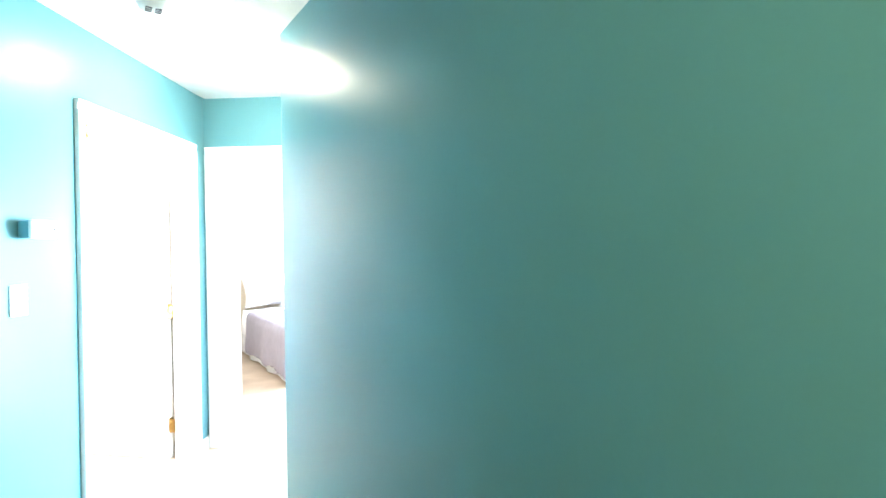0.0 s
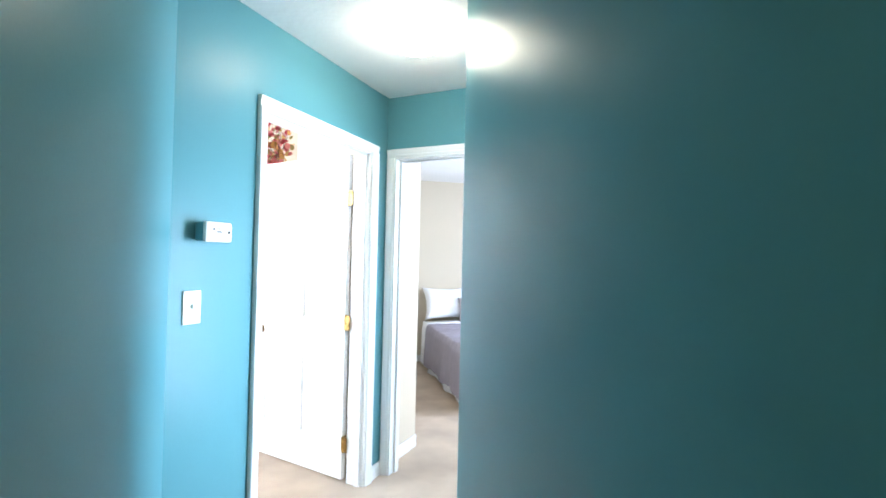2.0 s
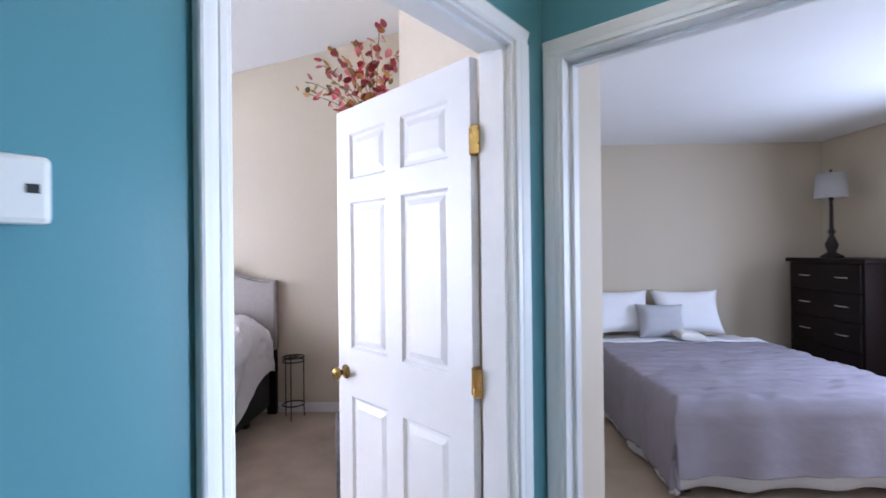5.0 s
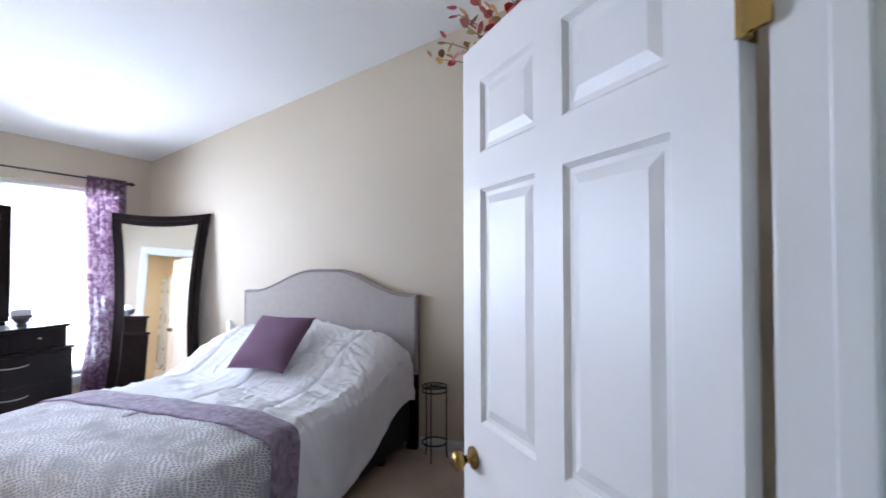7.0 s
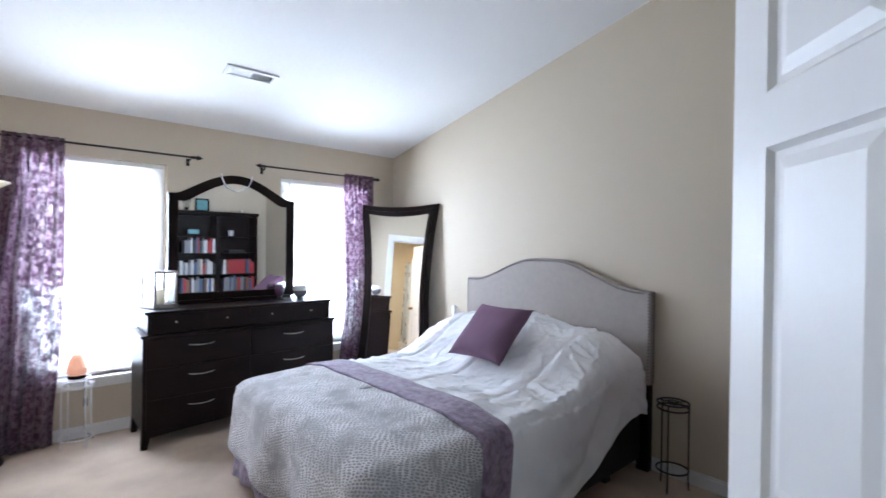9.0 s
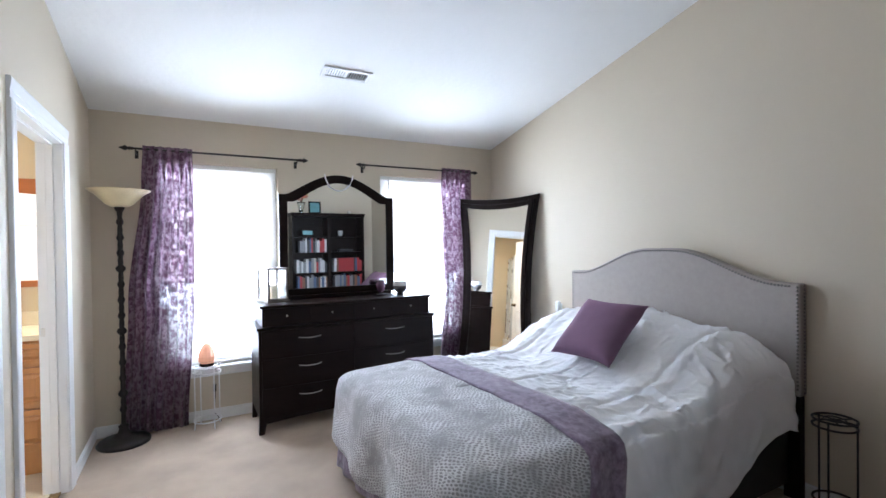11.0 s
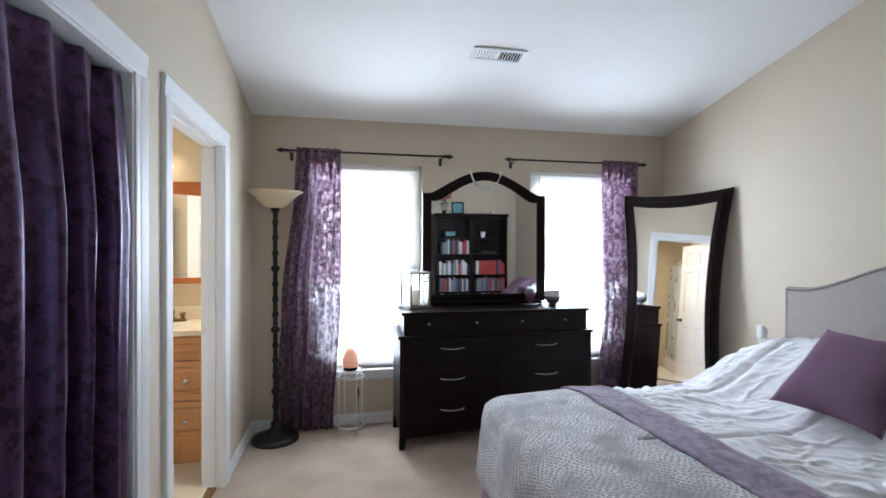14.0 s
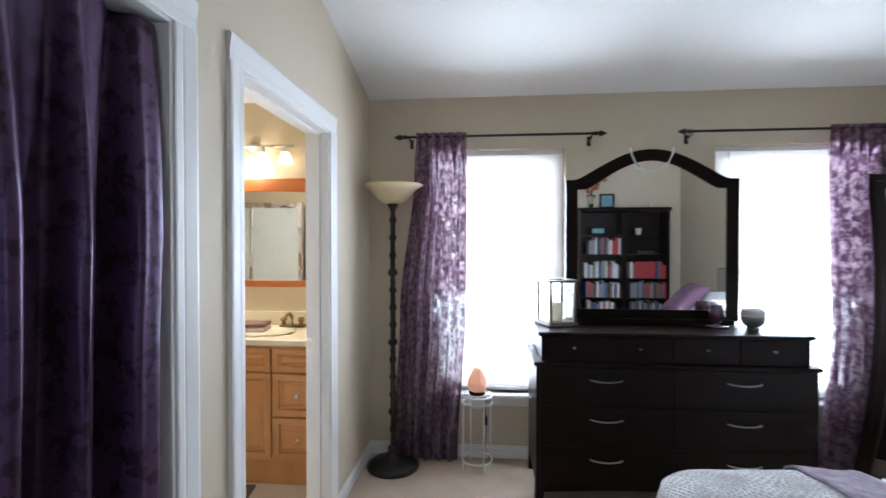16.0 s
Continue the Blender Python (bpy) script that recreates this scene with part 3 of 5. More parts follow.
def flower_weave(name, ground, line):
    """Plush weave: many-petalled flower heads drawn in pale lines on a grey ground."""
    m, nt, p = nodes_of(name)

    def op(kind, a, b=None, c=None):
        n = nt.nodes.new("ShaderNodeMath")
        n.operation = kind
        for k, v in enumerate((a, b, c)):
            if v is None:
                continue
            if isinstance(v, (int, float)):
                n.inputs[k].default_value = v
            else:
                nt.links.new(v, n.inputs[k])
        return n.outputs[0]

    co = nt.nodes.new("ShaderNodeTexCoord")
    axes = nt.nodes.new("ShaderNodeSeparateXYZ")
    nt.links.new(co.outputs["Object"], axes.inputs[0])
    mp = nt.nodes.new("ShaderNodeCombineXYZ")
    warp = add(nt, "ShaderNodeTexNoise", Scale=38.0, Detail=3.0)
    nt.links.new(co.outputs["Object"], warp.inputs["Vector"])
    drift = nt.nodes.new("ShaderNodeSeparateXYZ")
    nt.links.new(warp.outputs["Color"], drift.inputs[0])
    nt.links.new(op("MULTIPLY_ADD", drift.outputs[0], 0.022, op("SUBTRACT", axes.outputs[0], axes.outputs[2])), mp.inputs[0])
    nt.links.new(op("MULTIPLY_ADD", drift.outputs[1], 0.022, op("ADD", axes.outputs[1], axes.outputs[2])), mp.inputs[1])
    vor = add(nt, "ShaderNodeTexVoronoi", Scale=5.6)
    vor.voronoi_dimensions = "2D"
    nt.links.new(mp.outputs[0], vor.inputs["Vector"])
    diff = nt.nodes.new("ShaderNodeVectorMath")
    diff.operation = "SUBTRACT"
    nt.links.new(mp.outputs[0], diff.inputs[0])
    nt.links.new(vor.outputs["Position"], diff.inputs[1])
    sep = nt.nodes.new("ShaderNodeSeparateXYZ")
    nt.links.new(diff.outputs[0], sep.inputs[0])
    length = nt.nodes.new("ShaderNodeVectorMath")
    length.operation = "LENGTH"
    nt.links.new(diff.outputs[0], length.inputs[0])
    ring = op("DIVIDE", length.outputs["Value"], 0.0165)
    index = op("FLOOR", ring)
    theta = op("ARCTAN2", sep.outputs[1], sep.outputs[0])
    petals = op("ADD", op("MULTIPLY", index, 4.0), 5.0)
    turn = op("ADD", op("MULTIPLY", theta, op("DIVIDE", petals, 6.2832)), op("MULTIPLY", index, 0.5))
    fr = op("ABSOLUTE", op("SUBTRACT", op("FRACT", turn), 0.5))
    rr = op("FRACT", ring)
    # rounded petal: distance from its middle
    dist = op("SQRT", op("ADD", op("POWER", op("MULTIPLY", fr, 1.0), 2.0), op("POWER", op("MULTIPLY", op("ABSOLUTE", op("SUBTRACT", rr, 0.45)), 0.85), 2.0)))
    edge = nt.nodes.new("ShaderNodeMapRange")
    edge.inputs["From Min"].default_value, edge.inputs["From Max"].default_value = 0.27, 0.40
    nt.links.new(dist, edge.inputs[0])
    blot = add(nt, "ShaderNodeTexNoise", Scale=6.0, Detail=5.0, Roughness=0.65)
    nt.links.new(co.outputs["Object"], blot.inputs["Vector"])
    # pale lines fade in and out by random patches
    patchy = nt.nodes.new("ShaderNodeMapRange")
    patchy.inputs["From Min"].default_value, patchy.inputs["From Max"].default_value = 0.36, 0.60
    patchy.inputs["To Min"].default_value, patchy.inputs["To Max"].default_value = 0.05, 1.10
    nt.links.new(blot.outputs[0], patchy.inputs[0])
    nap = add(nt, "ShaderNodeTexNoise", Scale=180.0, Detail=3.0)
    nt.links.new(co.outputs["Object"], nap.inputs["Vector"])
    fac = op("MULTIPLY", edge.outputs[0], patchy.outputs[0])
    fac = op("ADD", fac, op("MULTIPLY", op("SUBTRACT", nap.outputs[0], 0.5), 0.25))
    mix = nt.nodes.new("ShaderNodeMix")
    mix.data_type = "RGBA"
    nt.links.new(fac, mix.inputs["Factor"])
    mix.inputs["A"].default_value, mix.inputs["B"].default_value = (*ground, 1), (*line, 1)
    nt.links.new(mix.outputs["Result"], p.inputs["Base Color"])
    p.inputs["Roughness"].default_value = 0.9
    p.inputs["Sheen Weight"].default_value = 0.3
    p.inputs["Specular IOR Level"].default_value = 0.15
    bp = nt.nodes.new("ShaderNodeBump")
    bp.inputs["Strength"].default_value, bp.inputs["Distance"].default_value = 0.6, 0.004
    nt.links.new(fac, bp.inputs["Height"])
    nt.links.new(bp.outputs[0], p.inputs["Normal"])
    return m


COTTON = mat("white_cotton", (0.84, 0.84, 0.86), 0.85, var=0.03, scale=6, bump=0.25, bscale=200, spec=0.2)
LINEN = mat("greige_linen_upholstery", (0.39, 0.345, 0.315), 0.9, var=0.07, scale=30, bump=0.35, bscale=320, spec=0.15)
MAUVE = mat("mauve_cotton_cushion", (0.185, 0.105, 0.16), 0.85, var=0.1, scale=12, bump=0.3, bscale=300, spec=0.15)
THROW = flower_weave("grey_damask_throw", (0.30, 0.285, 0.29), (0.69, 0.675, 0.685))
BAND = patterned("mauve_velour_band", (0.17, 0.115, 0.17), (0.33, 0.26, 0.34), 26, 0.38, 0.66, 0.8, 0.3, mottle=0.2)
SHEER = patterned("mauve_burnout_sheer", (0.105, 0.046, 0.083), (0.46, 0.33, 0.42), 28, 0.45, 0.66, 0.7, 0.3, sheer=0.54, translucent=0.32)
VELVET = patterned("plum_velvet_floral", (0.013, 0.005, 0.006), (0.062, 0.030, 0.067), 26, 0.44, 0.475, 0.36, 0.15, mottle=0.4)
vp = VELVET.node_tree.nodes["Principled BSDF"]
vp.inputs["Sheen Weight"].default_value, vp.inputs["Sheen Roughness"].default_value = 0.2, 0.3
vp.inputs["Specular IOR Level"].default_value, vp.inputs["Specular Tint"].default_value = 0.7, (0.8, 0.55, 1.0, 1)
vp.inputs["Sheen Tint"].default_value = (0.55, 0.32, 0.62, 1)



def drop_cloth(name, f, nu, nv, material, parent, thick=0.012, label=""):
    bm = bmesh.new()
    grid(bm, f, nu, nv)
    ob = part(name, bm, material, parent, label)
    return solid(ob, thick)


def fold(x, y, s=1.0, seed=0.0):
    return noise.noise((x * s + seed, y * s, 0.3 + seed))


# ---------------- bedroom one: bed ----------------
BX, BY, BW, BL, BT = -1.615, 5.98, 0.775, 2.0, 0.615     # centre, head, half width, length, top
bed = thing("bed", pose(BX, BY, 0), "queen bed with grey upholstered headboard and black frame", "bed")
# headboard outline, local x-z
def camel(u):
    a = min(1.0, max(0.0, (abs(u) - 0.10) / 0.66))
    return 1.165 + 0.18 * (0.5 + 0.5 * math.cos(math.pi * a)) + 0.008 * (1 - abs(u) / 0.84)
hw = 0.84
tops = [(-hw + 2 * hw * k / 48, camel(-hw + 2 * hw * k / 48)) for k in range(49)]
bm = bmesh.new()
plate(bm, [(-hw, 0.56)] + tops + [(hw, 0.56)], 0.02, 0.092)
part("headboard", bm, LINEN, bed, "greige linen camelback headboard", bevel=0.012)
bm = bmesh.new()
studs = [(x, z - 0.016) for x, z in tops[1:-1]]
studs = [(a[0] + (b[0] - a[0]) * k / 2, a[1] + (b[1] - a[1]) * k / 2) for a, b in zip(studs, studs[1:]) for k in range(2)]
studs += [(sx * (hw - 0.014), 0.60 + 0.021 * k) for sx in (-1, 1) for k in range(27)]
for x, z in studs:
    lathe(bm, ((0.0075, 0.0), (0.006, 0.004), (0.002, 0.006)), 6, Matrix.Translation((x, 0.02, z)) @ pose(0, 0, 0, 90))
for k in range(29):
    lathe(bm, ((0.0075, 0.0), (0.006, 0.004), (0.002, 0.006)), 6, Matrix.Translation((hw, 0.06, 0.58 + 0.0205 * k)) @ pose(0, 0, 0, 0, 90))
tagged(part("nailhead_trim", bm, mat("dull_pewter", (0.22, 0.20, 0.19), 0.4, metal=0.8), bed, "row of small pewter nailheads"), kind="stuff")
for sx in (-1, 1):
    bm = bmesh.new()
    box(bm, sx * 0.79 - 0.04, sx * 0.79 + 0.04, 0.03, 0.085, 0.0, 0.565)
    part("headboard_leg", bm, ESPRESSO, bed, bevel=0.004)
    bm = bmesh.new()
    box(bm, sx * 0.755 - 0.018, sx * 0.755 + 0.018, -1.97, 0.04, 0.075, 0.36)
    part("side_rail", bm, BLACK, bed, "black bed side rail", bevel=0.004)
    for y in (-1.2, -0.28):
        bm = bmesh.new()
        box(bm, sx * 0.70 - 0.03, sx * 0.70 + 0.03, y - 0.03, y + 0.03, 0.0, 0.14)
        part("leg", bm, BLACK, bed, bevel=0.004)
bm = bmesh.new()
box(bm, -0.77, 0.77, -1.99, -1.955, 0.13, 0.33)
part("foot_rail", bm, BLACK, bed, bevel=0.004)
bm = bmesh.new()
box(bm, -0.74, 0.74, -1.96, 0.0, 0.20, 0.36)
part("box_spring", bm, BLACK, bed, bevel=0.01)
bm = bmesh.new()
box(bm, -0.745, 0.745, -1.96, 0.0, 0.36, BT - 0.03)
part("mattress", bm, COTTON, bed, bevel=0.04)


def bed_top(x, y):
    """Height of the bedclothes; y from the head, negative to the foot."""
    d = -y
    k = min(1.0, max(0.0, (d - 0.26) / 0.66))
    bul = 0.325 * (0.5 + 0.5 * math.cos(math.pi * k)) ** 1.15 * (0.94 + 0.06 * math.cos(8 * x)) * (1 - 0.25 * max(0.0, 0.12 - d) / 0.12)
    edge = 0.07 * max(0.0, abs(x) / BW - 0.72) ** 1.2 * 2.0
    return BT + bul * (1 - 0.42 * (abs(x) / BW) ** 3.5) - edge - 0.02 * max(0.0, d - 1.6) / 0.4


crng = random.Random(21)
CREASES = [[] for _ in range(40)]


def crease(cs, cy, ang, ln, wd, am):
    one = (cs, cy, math.cos(ang), math.sin(ang), ln, wd, am)
    for q in range(max(0, int((-cy - ln) / 0.05)), min(39, int((-cy + ln) / 0.05)) + 1):
        CREASES[q].append(one)


# pulled folds lie mostly along the bed, fan out over the pillows and hang straight at the sides
for k in range(330):
    cs, cy = crng.uniform(-0.72, 0.72), -crng.uniform(0.30, 1.45)
    crease(cs, cy, crng.gauss(1.15, 0.38), crng.uniform(0.07, 0.22), crng.uniform(0.006, 0.011), crng.uniform(0.003, 0.0095))
for k in range(90):
    cs, cy = crng.uniform(-0.80, 0.80), -crng.uniform(0.05, 0.65)
    crease(cs, cy, math.atan2(-0.55 - (cy + 0.1), cs + crng.gauss(0, 0.2)) + crng.gauss(0, 0.35), crng.uniform(0.10, 0.24), crng.uniform(0.010, 0.020), crng.uniform(0.004, 0.010))
for k in range(120):
    cs, cy = crng.choice((-1, 1)) * crng.uniform(0.70, 1.18), -crng.uniform(0.05, 1.5)
    crease(cs, cy, crng.gauss(0.0, 0.45), crng.uniform(0.10, 0.24), crng.uniform(0.010, 0.020), crng.uniform(0.005, 0.014))


def creased(s, y):
    """Sum of soft pulled folds near the point."""
    h = 0.0
    for cs, cy, cx, sn, ln, wd, am in CREASES[min(39, max(0, int(-y / 0.05)))]:
        dx, dy = s - cs, y - cy
        if dx > ln or dx < -ln:
            continue
        along_, d = dx * cx + dy * sn, -dx * sn + dy * cx
        d += 0.9 * along_ * along_ * (1 if am > 0.007 else -1)
        if abs(along_) < ln and abs(d) < 3 * wd:
            h += am * (1 - (along_ / ln) ** 2) ** 2 * math.exp(-(d / wd) ** 2)
    return min(h, 0.018)


def comforter(u, v):
    # u across with the drops, v from head to foot
    span = 2 * BW + 0.86
    s = (u - 0.5) * span
    y = -0.02 - 1.62 * v
    ex = max(0.0, abs(s) - BW + 0.03)
    sx = 1 if s > 0 else -1
    drop_hem = 0.31 + 0.13 * min(1.0, v * 1.3) + 0.02 * fold(y, s, 4)
    z = bed_top(min(abs(s), BW) * sx, y)
    wr = 0.010 * fold(s, y, 4) + 0.006 * (1 - abs(fold(s * 0.5 + y * 0.5, y * 1.6, 6, 3.1)) * 3) * max(0.0, fold(s, y, 2.5, 4) + 0.35) + 0.007 * fold(s, y * 1.5, 16, 1.7)
    wr += creased(s, y)
    # stitched channels run from head to foot and pull the cloth down
    for seam in (-0.84, -0.54, 0.0, 0.54, 0.84):
        d = s - seam - 0.05 * seam * y - 0.02 * math.sin(y * 5 + seam * 4)
        wr += -0.016 * math.exp(-(d / 0.011) ** 2) + 0.010 * math.exp(-(abs(d) - 0.05) ** 2 / 0.0016)
    if ex <= 0:
        return s, y, z + wr + 0.012
    k = ex / 0.43
    a = min(1.0, ex / 0.10)
    outward = 0.055 * math.sin(a * math.pi / 2) + 0.05 * k + 0.018 * fold(y, k, 3.2, 7) + 0.012 * fold(y * 2, k, 6, 2)
    down = max(0.0, ex - 0.035) * (drop_hem / 0.40) + 0.03 * a
    return sx * (BW - 0.03 + outward), y, z + wr * (1 - k) + 0.012 - down


bed_cover = thing("comforter", pose(BX, BY, 0), "rumpled white quilted comforter spread over the bed", "comforter")
drop_cloth("quilt", comforter, 300, 260, COTTON, bed_cover, 0.014)
drop_cloth("pillow_hump", lambda u, v: (-0.66 + 1.32 * u, -0.10 - 0.4 * v, bed_top(-0.66 + 1.32 * u, -0.3) - 0.12), 6, 4, COTTON, bed_cover, 0.02)


def u_drape(y_head):
    """U-shaped throw round the foot of the bed: rows from the spine outwards and down."""
    r = 0.13
    hwid, yf = BW + 0.012, -BL - 0.005
    path = []
    n_side, n_arc, n_foot = 26, 9, 30
    for k in range(n_side):
        path.append(((-hwid, yf + r + (y_head - yf - r) * (1 - k / n_side)), (-1, 0)))
    for k in range(n_arc):
        a = math.pi + math.pi / 2 * k / n_arc
        path.append(((-hwid + r + r * math.cos(a), yf + r + r * math.sin(a)), (math.cos(a), math.sin(a))))
    for k in range(n_foot):
        path.append(((-hwid + r + (2 * hwid - 2 * r) * k / n_foot, yf), (0, -1)))
    for k in range(n_arc):
        a = 1.5 * math.pi + math.pi / 2 * k / n_arc
        path.append(((hwid - r + r * math.cos(a), yf + r + r * math.sin(a)), (math.cos(a), math.sin(a))))
    for k in range(n_side + 1):
        path.append(((hwid, yf + r + (y_head - yf - r) * k / n_side), (1, 0)))
    return path


def throw_sheet(path, hem, inner=0.62, z_up=0.036):
    tot = len(path)

    def f(u, v):
        (x, y), (nx, ny) = path[min(tot - 1, int(round(u * (tot - 1))))]
        h = hem + 0.02 * math.sin(u * 23) + 0.015 * math.sin(u * 61)
        if v <= inner:
            k = v / inner
            sy = max(y, -BL + 0.40)
            px, py = x * k - nx * 0.05 * k, sy + (y - ny * 0.05 - sy) * k
            w = 0.010 * fold(px, py, 5, 2) + 0.006 * fold(px, py, 13, 5)
            return px, py, bed_top(px, py) + z_up + w
        k = (v - inner) / (1 - inner)
        a = min(1.0, k / 0.22)
        zt = bed_top(x - nx * 0.05, y - ny * 0.05) + z_up
        ripple = (0.022 * math.sin(u * 58) + 0.02 * math.sin(u * 31 + 1)) * k
        out = -0.05 + 0.085 * math.sin(a * math.pi / 2) + 0.035 * k + ripple
        z = zt - 0.07 * (1 - math.cos(a * math.pi / 2)) - max(0.0, k - 0.15) / 0.85 * (zt - 0.07 - h)
        return x + nx * out, y + ny * out, z
    return f


throw = thing("throw_blanket", pose(BX, BY, 0), "grey and white damask throw with mauve border over bed foot", "throw blanket")
PT = u_drape(-1.49)
drop_cloth("throw_body", throw_sheet(PT, 0.235), len(PT) - 1, 40, THROW, throw, 0.010)


def band_strip(u, v):
    span = 2 * BW + 0.72
    s = (u - 0.5) * span
    sx = 1 if s > 0 else -1
    y = -1.515 + 0.205 * v + 0.012 * math.sin(s * 3)
    ex = max(0.0, abs(s) - BW + 0.04)
    xx = min(abs(s), BW - 0.04) * sx
    z = bed_top(xx, y) + 0.047 + 0.008 * fold(s, y, 7)
    if ex <= 0:
        return s, y, z
    a = min(1.0, ex / 0.11)
    return sx * (BW - 0.04 + 0.108 * math.sin(a * math.pi / 2) + 0.03 * ex + 0.014 * math.sin(v * 5 + 1)), y - 0.10 * ex, z - 0.07 * (1 - math.cos(a * math.pi / 2)) - max(0.0, ex - 0.07) * 1.05


drop_cloth("border", band_strip, 90, 10, BAND, throw, 0.010, "mauve velour border")
under = thing("bed_skirt", pose(BX, BY, 0), "mauve gathered fabric hanging below the throw", "bed skirt")
PS = u_drape(-1.42)


def valance(u, v):
    (x, y), (nx, ny) = PS[min(len(PS) - 1, int(round(u * (len(PS) - 1))))]
    out = 0.010 + 0.012 * math.sin(u * 120) * v + 0.025 * v
    return x + nx * out, y + ny * out, 0.40 - 0.33 * v + 0.025 * math.sin(u * 17) * v


drop_cloth("valance", valance, len(PS) - 1, 8, BAND, under, 0.006)


def cushion(name, m, w, h, t, material, label):
    bm = bmesh.new()
    for s in (1, -1):
        def f(u, v, s=s):
            a, b = 2 * u - 1, 2 * v - 1
            th = max(0.0, (1 - a ** 4) * (1 - b ** 4)) ** 0.55 * t / 2
            pin = 1 - 0.13 * (1 - a * a) * b * b
            pin2 = 1 - 0.13 * (1 - b * b) * a * a
            return a * w / 2 * pin2, s * th * (1 + 0.08 * noise.noise((a * 2, b * 2, s))), b * h / 2 * pin
        grid(bm, f, 22, 22)
    bmesh.ops.remove_doubles(bm, verts=bm.verts, dist=1e-4)
    ob = mesh(name, bm, material)
    ob.matrix_world = m
    return tagged(ob, label, "cushion")


cushion("throw_pillow", pose(-1.537, 5.325, 0.872, -47, 0, 1), 0.46, 0.46, 0.14, MAUVE, "square mauve cushion leaning on the white comforter")


# ---------------- bedroom one: dresser and mirrors ----------------
PULL = mat("dull_nickel_pull", (0.42, 0.40, 0.37), 0.34, metal=1.0, var=0.08, scale=40)


def dresser():
    m = pose(-3.42, 4.332, 0, 0, 0, 90)          # local x along the wall, -y towards the room
    d = thing("dresser", m, "espresso wood dresser with stepped top and nickel pulls", "dresser")
    hw, f, b = 0.725, -0.235, 0.235
    bm = bmesh.new()
    box(bm, -hw, hw, f, b, 0.115, 0.772)
    part("body", bm, ESPRESSO, d, bevel=0.004)
    bm = bmesh.new()
    box(bm, -hw - 0.014, hw + 0.014, f - 0.014, b, 0.772, 0.794)
    part("lower_top", bm, ESPRESSO, d, bevel=0.006)
    bm = bmesh.new()
    box(bm, -hw + 0.03, hw - 0.03, f + 0.02, b, 0.794, 0.934)
    part("upper_tier", bm, ESPRESSO, d, bevel=0.003)
    bm = bmesh.new()
    box(bm, -hw + 0.012, hw - 0.012, f + 0.002, b, 0.934, 0.956)
    part("top", bm, ESPRESSO, d, bevel=0.006)
    bm = bmesh.new()
    n = 20
    lo = [(-hw + 0.05 + (2 * hw - 0.1) * k / n, 0.075 + 0.03 * math.sin(math.pi * k / n)) for k in range(n + 1)]
    plate(bm, [(-hw + 0.05, 0.116), (hw - 0.05, 0.116)] + lo[::-1], f + 0.006, f + 0.024)
    part("apron", bm, ESPRESSO, d)
    for sx in (-1, 1):
        for y0, y1 in ((f, f + 0.05), (b - 0.05, b)):
            bm = bmesh.new()
            vs = box(bm, sx * (hw - 0.028) - 0.028, sx * (hw - 0.028) + 0.028, y0, y1, 0.0, 0.118)
            for v in vs:
                if v.co.z < 0.01:
                    v.co.x += -sx * 0.008 if abs(v.co.x) < hw - 0.03 else -sx * 0.0
                    v.co.x = sx * (hw - 0.012) + (v.co.x - sx * (hw - 0.028)) * 0.62
            part("leg", bm, ESPRESSO, d, bevel=0.003)
    for cx0, cx1 in ((-hw + 0.02, -0.002), (0.002, hw - 0.02)):
        for z0, z1 in ((0.123, 0.337), (0.341, 0.555), (0.559, 0.765)):
            bm = bmesh.new()
            box(bm, cx0, cx1, f - 0.006, f, z0, z1)
            dr = part("drawer_front", bm, ESPRESSO, d, bevel=0.001)
            bm = bmesh.new()
            hx, hz = (-0.352 if cx0 < 0 else 0.356), (z0 + z1) / 2 + 0.04
            tube(bm, [(hx - 0.085 + 0.17 * k / 12, f - 0.006 - 0.022 * math.sin(math.pi * min(1, max(0, (k / 12)))) ** 0.4, hz - 0.006 * math.sin(math.pi * k / 12)) for k in range(13)], 0.0042, 8)
            part("pull", bm, PULL, dr, "brushed nickel bow pull")
    q = (2 * hw - 0.09) / 4
    for k, kx in enumerate((-0.52, -0.172, 0.174, 0.51)):
        x0 = -hw + 0.045 + q * k
        bm = bmesh.new()
        box(bm, x0 + 0.002, x0 + q - 0.002, f + 0.014, f + 0.02, 0.797, 0.931)
        dr = part("drawer_front", bm, ESPRESSO, d, bevel=0.002)
        bm = bmesh.new()
        lathe(bm, ((0.005, 0), (0.004, 0.010), (0.008, 0.014), (0.007, 0.020), (0.002, 0.022)), 12, Matrix.Translation((kx, f + 0.014, 0.873)) @ pose(0, 0, 0, 90))
        part("knob", bm, PULL, dr, "small nickel knob")
    return d


dresser()


def arch(hw, zs, zt, flat, n=40):
    """Right to left: shoulders at zs, ogee rise to zt."""
    out = []
    for k in range(n + 1):
        x = hw - 2 * hw * k / n
        a = min(1.0, max(0.0, (hw - abs(x) - flat) / (hw - flat)))
        out.append((x, zs + (zt - zs) * math.sin(a * math.pi / 2) ** 1.15))
    return out


